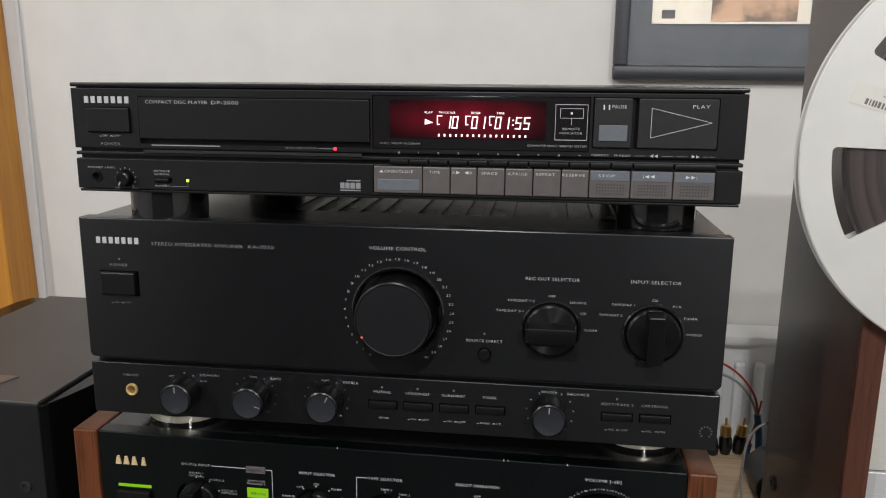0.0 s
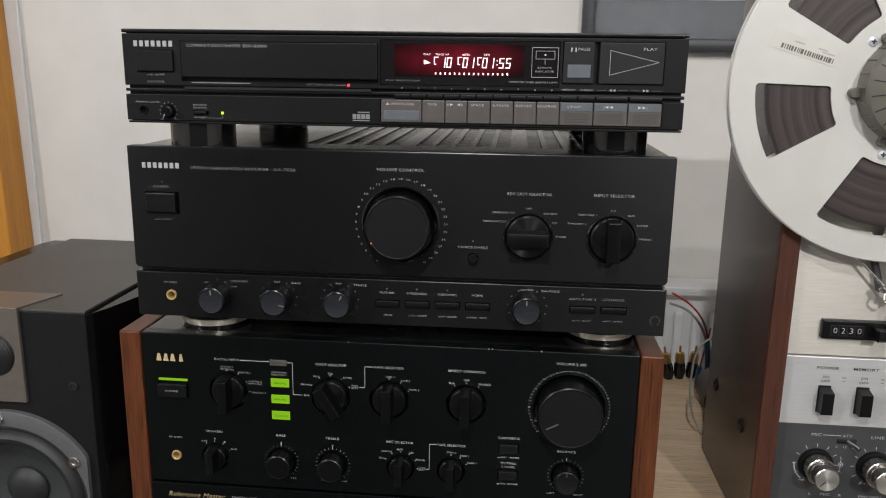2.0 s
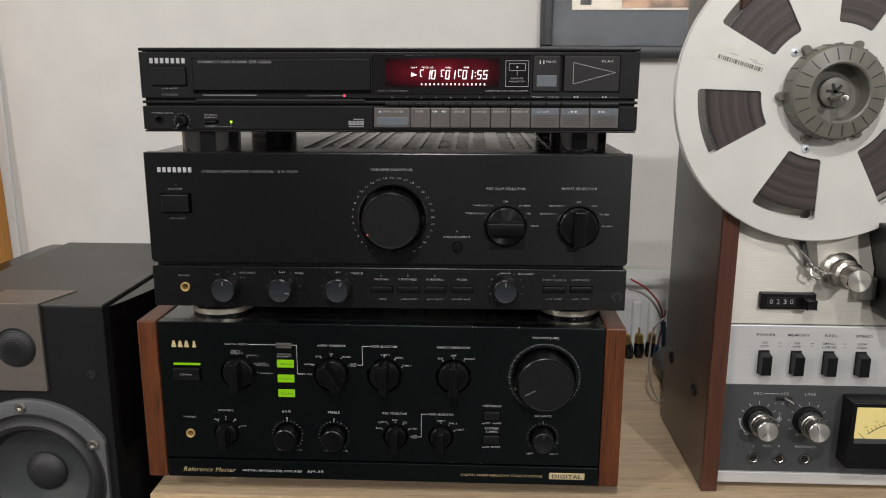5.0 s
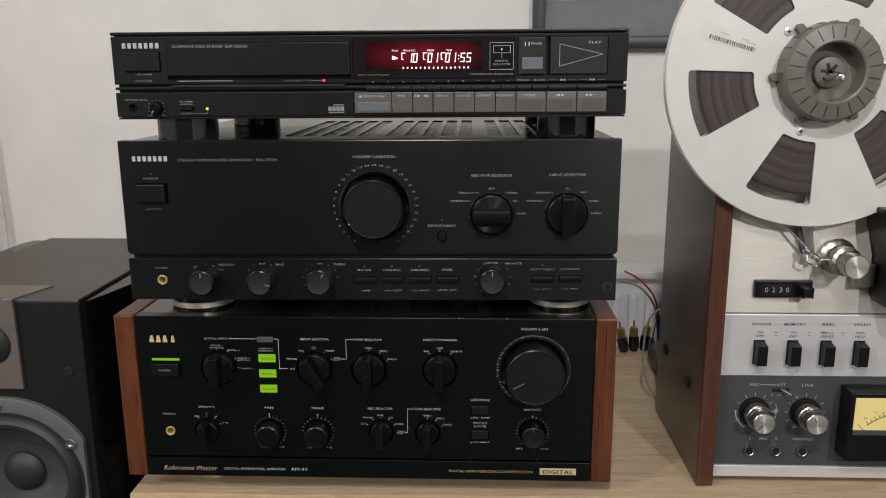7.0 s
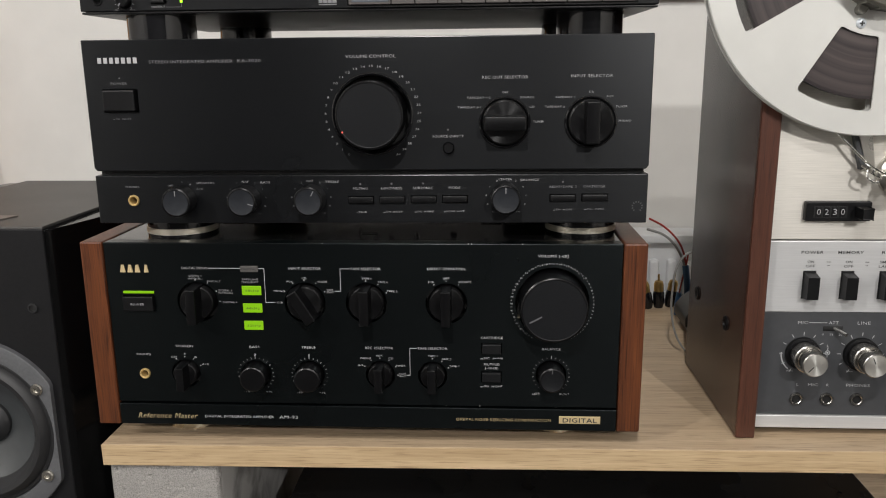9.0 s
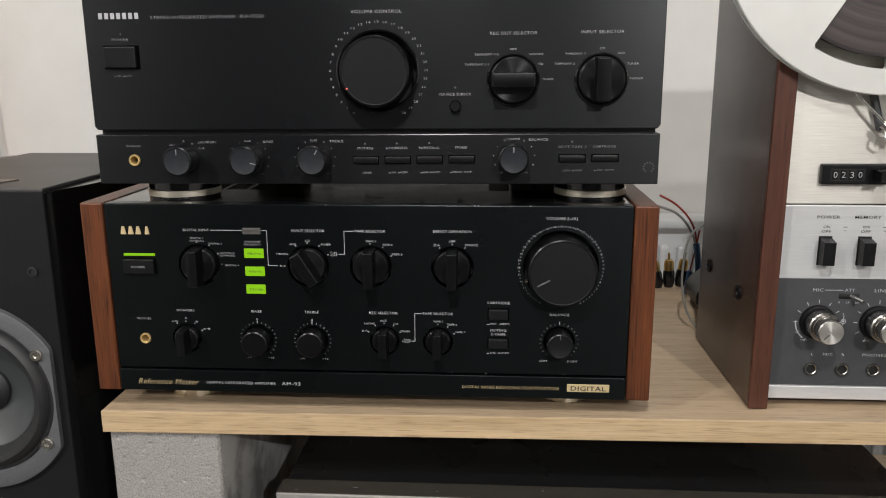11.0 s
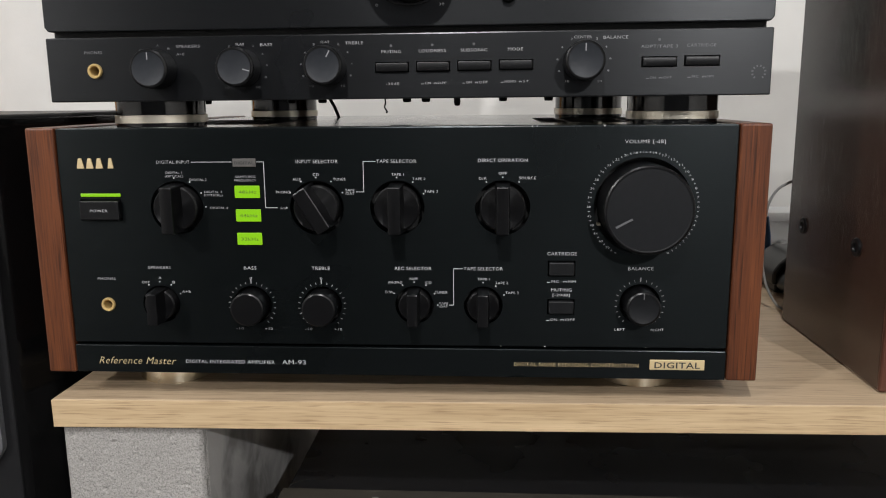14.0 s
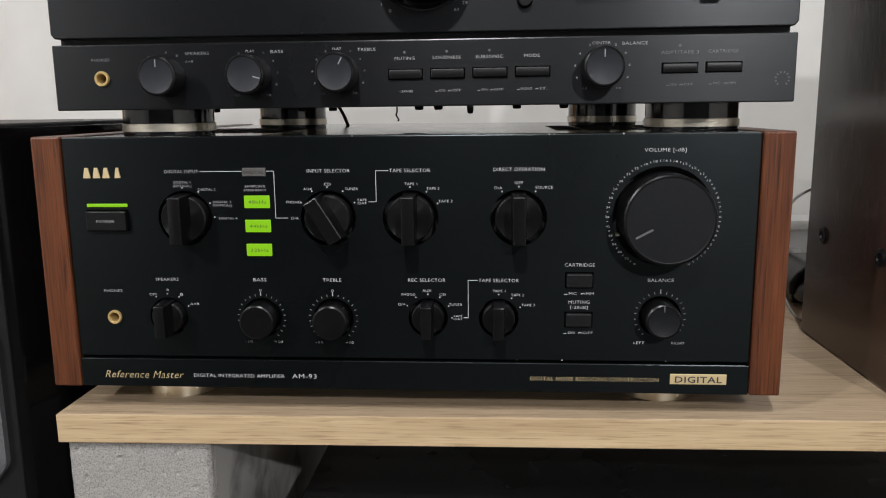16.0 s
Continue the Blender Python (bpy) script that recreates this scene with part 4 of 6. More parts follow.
    for x, turn in ((-0.1425, 0), (-0.0900, 105), (-0.0370, 28), (0.1173, 0)):
        z = 0.2165 + (x + 0.14) * 0.006
        round_knob(a, x, z, 0.0117, -0.0160, base=-0.0005, name="tone_knob", pointer=(turn, 0.0052, 0.0095, 0.0007), face_mat=PALE_FACE)
    part("source_button", lathe(0.0728, 0.2570, [(0, 0.008), (0.0040, 0.008), (0.0040, -0.0030), (0.0034, -0.0036), (0, -0.0036)], 24), BLACK_PLASTIC, a)
    jack(a, -0.1828, 0.2160, 0.0046, GOLD_RIM, "gold-rimmed headphone socket")
    push_button(a, -0.1990, -0.1735, 0.2872, 0.3038, -0.0030, "power_button", BLACK_PLASTIC, 0.0012)
    part("pilot_lamp", box(-0.1852, -0.1844, -0.0004, 0.001, 0.3126, 0.3133), PRINT_DIM, a)
    # maker's mark: seven plain pale shapes
    for k in range(7):
        x = -0.2008 + 0.00472 * k
        part("pale_emblem", box(x, x + 0.0030, -0.0006, 0.001, 0.3240, 0.3285, 0.0002), PRINT_GREY, a)
    W, G, D = PRINT_WHITE, PRINT_GREY, PRINT_DIM
    for word, x, z, width, h, mat in (
            ("STEREO INTEGRATED AMPLIFIER", -0.1270, 0.3250, 0.0660, 0.0024, D), ("KA-7020", -0.0810, 0.3252, 0.0180, 0.0025, D),
            ("POWER", -0.1855, 0.3088, 0.0130, 0.0020, D), 
            ("VOLUME CONTROL", 0.0135, 0.3275, 0.0385, 0.0024, G), ("REC OUT SELECTOR", 0.1165, 0.3108, 0.0350, 0.0023, G),
            ("INPUT SELECTOR", 0.1825, 0.3112, 0.0315, 0.0023, G), ("SOURCE DIRECT", 0.0725, 0.2662, 0.0245, 0.0020, G),
            ("OFF", 0.1165, 0.2992, 0.0048, 0.0015, G), ("SOURCE", 0.1335, 0.2955, 0.0105, 0.0016, G), ("CD", 0.1372, 0.2883, 0.0037, 0.0016, G),
            ("TUNER", 0.1425, 0.2770, 0.0085, 0.0016, G), ("TAPE/DAT 1\u25b82", 0.0963, 0.2955, 0.0180, 0.0016, G), ("TAPE/DAT 2\u25b81", 0.0890, 0.2882, 0.0180, 0.0016, G),
            ("TAPE/DAT 1", 0.1625, 0.2955, 0.0148, 0.0016, G), ("TAPE/DAT 2", 0.1548, 0.2882, 0.0150, 0.0016, G), ("CD", 0.1825, 0.2992, 0.0040, 0.0016, G),
            ("AUX", 0.1965, 0.2958, 0.0055, 0.0016, G), ("TUNER", 0.2055, 0.2880, 0.0088, 0.0016, G), ("PHONO", 0.2085, 0.2772, 0.0095, 0.0016, G),
            ("PHONES", -0.1830, 0.2272, 0.0112, 0.0018, D), ("OFF", -0.1518, 0.2282, 0.0042, 0.0014, D), ("A", -0.1420, 0.2310, 0.0014, 0.0014, D), ("B", -0.1352, 0.2290, 0.0014, 0.0014, D),
            ("SPEAKERS", -0.1230, 0.2302, 0.0148, 0.0019, D), ("A+B", -0.1280, 0.2255, 0.0050, 0.0015, D), ("FLAT", -0.0905, 0.2310, 0.0052, 0.0015, G),
            ("BASS", -0.0742, 0.2305, 0.0075, 0.0019, G), ("FLAT", -0.0380, 0.2315, 0.0052, 0.0015, G), ("TREBLE", -0.0203, 0.2308, 0.0110, 0.0019, G),
            ("MUTING", 0.0023, 0.2253, 0.0118, 0.0019, G), ("LOUDNESS", 0.0272, 0.2255, 0.0163, 0.0019, G), ("SUBSONIC", 0.0523, 0.2256, 0.0160, 0.0019, G),
            ("MODE", 0.0772, 0.2258, 0.0090, 0.0019, G), ("-30dB", 0.0028, 0.2062, 0.0080, 0.0015, G), 
             ("CENTER", 0.1172, 0.2322, 0.0105, 0.0016, G),
            ("BALANCE", 0.1365, 0.2318, 0.0145, 0.0019, G), ("ADPT/TAPE 3", 0.1622, 0.2262, 0.0215, 0.0019, D), ("CARTRIDGE", 0.1868, 0.2265, 0.0170, 0.0019, D)):
        letters(word, x, z, h, a, mat, width=width)
    for words, x, z, width, mat in ((("ON", "OFF"), -0.1855, 0.2815, 0.0150, D), (("ON", "OFF"), 0.0280, 0.2064, 0.0155, G), (("ON", "OFF"), 0.0530, 0.2066, 0.0155, G),
                                    (("MONO", "ST."), 0.0778, 0.2068, 0.0185, G), (("ON", "OFF"), 0.1628, 0.2080, 0.0155, D), (("MC", "MM"), 0.1872, 0.2084, 0.0155, D)):
        on_off(words, x, z, width, a, mat)
    for k in range(31):
        w = -148 + 296 * k / 30
        r = 0.0367
        letters(str(k), 0.0137 + r * math.sin(radians(w)), 0.2836 + r * math.cos(radians(w)), 0.0017, a, G, width=0.0014 * len(str(k)) + 0.0002)
    for x in (-0.0900, -0.0375, 0.1180):
        for w, word in ((-28, "2"), (28, "2"), (-56, "4"), (56, "4"), (-84, "6"), (84, "6"), (-112, "8"), (112, "8"), (-142, "10"), (142, "10")):
            letters(word, x + 0.0158 * math.sin(radians(w)), 0.2165 + (x + 0.14) * 0.006 + 0.0148 * math.cos(radians(w)), 0.0013, a, D if x < 0 else G, width=0.0012 * len(word))
    dots = bmesh.new()
    for x, z in ((0.0022, 0.2287), (0.0272, 0.2289), (0.0523, 0.2291), (0.1622, 0.2300), (0.0725, 0.2712)):
        disc_cut(x, z, 0.0008, -0.0003, 0.001, dots, 12)
    part("pilot_dots", dots, FAINT_PRINT, a, kind="stuff")
    ring = bmesh.new()
    for k in range(10):
        mark(0.2208, 0.2103, 0.0032, 0.0044, -140 + k * 31, 0.0009, ring)
    part("printed_ring", ring, FAINT_PRINT, a)
    return a


AMP_YAW, CD_YAW, TILT = 0.3, 1.0, radians(0.12)
stereo_amplifier()


# ---- compact disc player ----
SEGMENTS = {"0": "abcdef", "1": "bc", "5": "acdfg"}


def display_digit(x, z, w, h, figure, bm, t=0.00065):
    lean = 0.12
    spots = {"a": (0, w, h - t, h), "d": (0, w, 0, t), "g": (0, w, h / 2 - t / 2, h / 2 + t / 2), "f": (0, t, h / 2, h), "b": (w - t, w, h / 2, h),
             "e": (0, t, 0, h / 2), "c": (w - t, w, 0, h / 2)}
    for s in SEGMENTS[figure]:
        a, b, c, d = spots[s]
        prism([(x + a + lean * c, z + c), (x + b + lean * c, z + c), (x + b + lean * d, z + d), (x + a + lean * d, z + d)], -0.0006, -0.0001, bm)


def disc_player():
    p = thing("compact_disc_player", (0.009, 0.17, 0.342), "black compact disc player with a lit red display, on the amplifier", "disc player", yaw=CD_YAW)
    p.rotation_euler.y = -TILT
    x0, x1 = -0.2110, 0.2285
    part("body", box(x0 + 0.003, x1 - 0.003, 0.012, 0.325, 0.3640, 0.4325, 0.001), BLACK_STEEL, p)
    part("top_cover", box(x0, x1, -0.0006, 0.330, 0.4322, 0.4350, 0.0008), BLACK_STEEL, p)
    part("recess_band", box(x0 + 0.002, x1 - 0.002, 0.004, 0.014, 0.3625, 0.4340), BLACK_PLASTIC, p)
    top = part("upper_fascia", box(x0, x1, 0.0, 0.013, 0.3915, 0.4314, 0.0006), GREY_PLASTIC, p)
    part("middle_bead", box(x0, x1, 0.0006, 0.013, 0.3868, 0.3892, 0.0006), GREY_PLASTIC, p)
    low = part("lower_fascia", box(x0, x1, 0.0, 0.013, 0.3640, 0.3845, 0.0006), GREY_PLASTIC, p)
    part("bottom_lip", box(x0 + 0.0005, x1 - 0.0005, 0.001, 0.30, 0.3618, 0.3634, 0.0004), BLACK_PLASTIC, p)
    for x, y in ((-0.160, 0.030), (0.184, 0.046), (-0.150, 0.235), (0.188, 0.235)):
        foot(p, x, y, 0.0265, 0.3415, 0.3640, GLOSS_BLACK)
    # openings in the fascia
    wells = box(-0.1640, -0.0062, -0.01, 0.02, 0.3950, 0.4262)
    box(-0.0050, 0.1336, -0.01, 0.02, 0.3945, 0.4288, 0, wells)
    box(0.1352, 0.2118, -0.01, 0.02, 0.3972, 0.4288, 0, wells)
    box(-0.2005, -0.1695, -0.01, 0.02, 0.4020, 0.4190, 0, wells)
    cut(top, wells)
    wells = box(-0.0050, 0.2125, -0.01, 0.02, 0.3648, 0.3840)
    disc_cut(-0.1970, 0.3722, 0.0036, -0.01, 0.02, wells)
    disc_cut(-0.1762, 0.3712, 0.0056, -0.01, 0.02, wells)
    box(-0.1558, -0.1432, -0.01, 0.02, 0.3690, 0.3722, 0, wells)
    cut(low, wells)
    part("well_backing", box(x0 + 0.004, x1 - 0.004, 0.0120, 0.0132, 0.3645, 0.4295), HOLE_BLACK, p)
    push_button(p, -0.2000, -0.1700, 0.4025, 0.4185, -0.0022, "power_button", GREY_PLASTIC)
    tray = part("disc_tray", box(-0.1634, -0.0068, -0.0010, 0.012, 0.3985, 0.4256, 0.0005), TRAY_BLACK, p, "charcoal disc tray front")
    part("tray_slot", box(-0.1620, -0.0120, -0.0004, 0.004, 0.3890, 0.3910), HOLE_BLACK, p)
    part("disc_lamp", box(-0.0308, -0.0288, -0.0008, 0.002, 0.3928, 0.3948, 0.0003), RED_DOT, p, "glowing red disc lamp")
    part("phase_lamp", box(-0.1330, -0.1312, -0.0008, 0.002, 0.3697, 0.3716, 0.0003), GREEN_DOT, p, "glowing green lamp")
    jack(p, -0.1970, 0.3722, 0.0040, BLACK_PLASTIC, "black headphone socket", -0.0008)
    round_knob(p, -0.1762, 0.3712, 0.0050, -0.0060, face=False, name="level_knob", pointer=(-150, 0.002, 0.0045, 0.0010), mark_mat=PRINT_DIM)
    push_button(p, -0.1552, -0.1452, 0.3694, 0.3718, -0.0020, "phase_switch")
    # display window
    win = part("display_window", box(-0.0046, 0.1332, 0.0005, 0.006, 0.3949, 0.4284, 0.0001), SMOKED, p, "smoked window over the red display")
    part("display_field", box(0.0065, 0.1060, -0.0001, 0.002, 0.4020, 0.4258), DISPLAY_RED, win)
    lit = bmesh.new()
    z = 0.4083
    for x, f in ((0.0420, "1"), (0.0466, "0"), (0.0590, "0"), (0.0640, "1"), (0.0740, "0"), (0.0792, "1"), (0.0868, "5"), (0.0920, "5")):
        figure = bmesh.new()
        display_digit(x, z, 0.0036, 0.0076, f, figure)
        part("display_digit", figure, VFD, win)
    for dz in (0.0022, 0.0052):
        box(0.0853, 0.0860, -0.0006, -0.0001, z + dz, z + dz + 0.0008, 0, lit)
    prism([(0.0294, 0.4105), (0.0294, 0.4140), (0.0345, 0.4118)], -0.0006, -0.0001, lit)
    for x in (0.0372, 0.0555, 0.0706):
        box(x, x + 0.0034, -0.0006, -0.0001, 0.4158, 0.4163, 0, lit)
        box(x, x + 0.0005, -0.0006, -0.0001, 0.4105, 0.4163, 0, lit)
        box(x, x + 0.0018, -0.0006, -0.0001, 0.4105, 0.4110, 0, lit)
    for k in range(16):
        x = 0.0380 + k * 0.00368
        box(x, x + 0.0010, -0.0006, -0.0001, 0.4031, 0.4046, 0, lit)
    part("display_symbols", lit, VFD, win, "glowing white display marks", kind="stuff")
    for word, x, w in (("PLAY", 0.0318, 0.0052), ("TRACK NO.", 0.0437, 0.0105), ("INDEX", 0.0620, 0.0058), ("TIME", 0.0776, 0.0048)):
        letters(word, x, 0.4182, 0.0014, win, VFD, y=-0.0004, width=w)
    W, G, D = PRINT_WHITE, PRINT_GREY, PRINT_DIM
    for a, b, c, d in ((0.1120, 0.1322, 0.4018, 0.4022), (0.1120, 0.1322, 0.4238, 0.4242), (0.1120, 0.1123, 0.4018, 0.4242), (0.1319, 0.1322, 0.4018, 0.4242),
                       (0.1150, 0.1295, 0.4155, 0.4158), (0.1150, 0.1295, 0.4214, 0.4217), (0.1150, 0.1153, 0.4155, 0.4217), (0.1292, 0.1295, 0.4155, 0.4217), (0.1220, 0.1223, 0.4115, 0.4157)):
        bar(a, b, c, d, win, G, y=0.0002)
    bar(0.1215, 0.1228, 0.4180, 0.4193, win, W, y=0.0002, name="sensor_dot")
    letters("REMOTE", 0.1221, 0.4090, 0.0015, win, G, y=0.0001, width=0.0105)
    letters("INDICATOR", 0.1221, 0.4064, 0.0015, win, G, y=0.0001, width=0.0140)
    letters("COMPUTER MUSIC SEARCH SYSTEM", 0.1135, 0.3982, 0.0013, win, G, y=0.0001, width=0.0370)
    letters("MUSIC TRACK PROGRAM", 0.0130, 0.3982, 0.0013, win, D, y=0.0001, width=0.0260)
    # large keys
    k = push_button(p, 0.1360, 0.1592, 0.3978, 0.4283, -0.0020, "pause_key", KEY_DARK)
    part("key_pad", box(0.1392, 0.1566, -0.0026, 0.0, 0.4020, 0.4118, 0.0003), KEY_BLUE, k)
    letters("\u25ae\u25aePAUSE", 0.1484, 0.4232, 0.0022, k, W, y=-0.0023, width=0.0142)
    k = push_button(p, 0.1630, 0.2110, 0.3978, 0.4283, -0.0020, "play_key", KEY_DARK)
    letters("PLAY", 0.2002, 0.4237, 0.0022, k, W, y=-0.0023, width=0.0100)
    c = [Vector((0.1708, 0.4225)), Vector((0.1708, 0.4043)), Vector((0.2072, 0.4140))]
    tri = bmesh.new()
    for i in range(3):
        a, b = c[i], c[(i + 1) % 3]
        n = Vector((-(b - a).y, (b - a).x)).normalized() * 0.00018
        prism([tuple(a + n), tuple(b + n), tuple(b - n), tuple(a - n)], -0.0023, -0.0019, tri)
    part("play_triangle", tri, G, k)
    # row of small number keys
    for i in range(10):
        x = 0.0062 + 0.01285 * i
        push_button(p, x + 0.0004, x + 0.0124, 0.3847, 0.3878, -0.0016, "number_key", BLACK_PLASTIC, 0.0004)
        letters(str(i), x + 0.0062, 0.3924, 0.0014, p, G, width=0.0014)
    for a, b in ((0.1350, 0.1475), (0.1485, 0.1610), (0.1620, 0.1860), (0.1870, 0.2118)):
        push_button(p, a, b, 0.3847, 0.3882, -0.0016, "function_key", BLACK_PLASTIC, 0.0004)
    letters("MEMORY", 0.1408, 0.3930, 0.0014, p, G, width=0.0105)
    letters("M-READ", 0.1545, 0.3930, 0.0014, p, G, width=0.0100)
    for x, word in ((0.1738, "\u25c0\u25c0"), (0.1992, "\u25b6\u25b6")):
        letters(word, x, 0.3930, 0.0018, p, G, width=0.0048)
        bar(x - 0.0118, x - 0.0045, 0.3929, 0.3931, p, D)
        bar(x + 0.0045, x + 0.0118, 0.3929, 0.3931, p, D)
    # bottom row of keys
    edges = (-0.0040, 0.0283, 0.0463, 0.0636, 0.0815, 0.0993, 0.1170, 0.1345, 0.1602, 0.1862, 0.2118)
    words = ("\u25b2OPEN/CLOSE", "TIME", "A\u25b6  \u25c0B", "SPACE", "A.PAUSE", "REPEAT", "RESERVE", "STOP", "|\u25c0\u25c0", "\u25b6\u25b6|")
    widths = (0.0220, 0.0070, 0.0130, 0.0100, 0.0125, 0.0120, 0.0143, 0.0130, 0.0068, 0.0068)
    for i, word in enumerate(words):
        a, b = edges[i] + 0.0003, edges[i + 1] - 0.0003
        k = push_button(p, a, b, 0.3662, 0.3835, -0.0030, "control_key", KEY_GREY, 0.0006)
        z = 0.3804
        if i == 0:
            part("key_pad", box(a + 0.0024, b - 0.0016, -0.0034, -0.001, 0.3680, 0.3752, 0.0003), KEY_BLUE, k)
        if i > 6:
            part("key_pad", box(a + 0.0006, b - 0.0006, -0.0033, -0.001, 0.3772, 0.3832, 0.0002), KEY_BLUE, k)
            dots = bmesh.new()
            for u in range(10):
                for v in range(4):
                    disc_cut(a + 0.0048 + u * 0.0018, 0.3690 + v * 0.0019, 0.00052, -0.0032, -0.002, dots, 8)
            part("grip_dots", dots, PRINT_BLACK, k, kind="stuff")
        letters(word, (a + b) / 2 - (0.001 if i < 7 else 0.002), z, 0.0018, k, W, y=-0.0036, width=widths[i])
    part("key_channel", box(-0.0048, 0.2122, -0.0005, 0.010, 0.3645, 0.3658), HOLE_BLACK, p)
    # printing on the dark side
    for i in range(7):
        x = -0.2015 + 0.00475 * i
        part("pale_emblem", box(x, x + 0.0030, -0.0006, 0.001, 0.4215, 0.4260, 0.0002), PRINT_GREY, p)
    for word, x, zz, width, h, mat in (
            ("POWER", -0.1850, 0.3945, 0.0140, 0.0021, D), ("PHONES", -0.1975, 0.3785, 0.0105, 0.0013, G),
            ("LEVEL", -0.1868, 0.3785, 0.0075, 0.0013, G), ("REVERSE", -0.1500, 0.3768, 0.0112, 0.0013, G), ("NORMAL", -0.1500, 0.3746, 0.0112, 0.0013, G),
            ("INVERT", -0.1500, 0.3668, 0.0105, 0.0013, G), ("MIN", -0.1822, 0.3648, 0.0035, 0.0010, D), ("MAX", -0.1698, 0.3648, 0.0040, 0.0010, D)):
        letters(word, x, zz, h, p, mat, width=width)
    on_off(("ON", "OFF"), -0.1850, 0.4000, 0.0150, p, G, 0.0014)
    letters("COMPACT DISC PLAYER", -0.1365, 0.4228, 0.0022, tray, G, y=-0.0013, width=0.0430)
    letters("DP-2000", -0.1030, 0.4228, 0.0024, tray, G, y=-0.0013, width=0.0185)
    letters("DISC INDICATOR", -0.0525, 0.3940, 0.0013, p, D, width=0.0210)
    bar(-0.0410, -0.0312, 0.3937, 0.3940, p, D)
    bar(-0.1560, -0.1080, 0.3938, 0.3945, p, D, name="printed_line")
    bar(-0.1440, -0.1322, 0.3664, 0.3666, p, D)
    bar(-0.1322, -0.1320, 0.3664, 0.3694, p, D)
    ticks = bmesh.new()
    for i in range(-5, 6):
        mark(-0.1762, 0.3712, 0.0066, 0.0076, i * 27, 0.0004, ticks)
    part("dial_ticks", ticks, G, p, kind="stuff")
    # round-cornered emblem of the disc format, as plain strokes
    for a, b, c, d in ((-0.0268, -0.0240, 0.3680, 0.3718), (-0.0234, -0.0206, 0.3680, 0.3718), (-0.0200, -0.0170, 0.3680, 0.3718), (-0.0164, -0.0132, 0.3680, 0.3718),
                       (-0.0268, -0.0132, 0.3664, 0.3672), (-0.0225, -0.0132, 0.3728, 0.3736)):
        bar(a, b, c, d, p, D, name="pale_emblem")
    p.location.z -= 0.0010
    return p


disc_player()


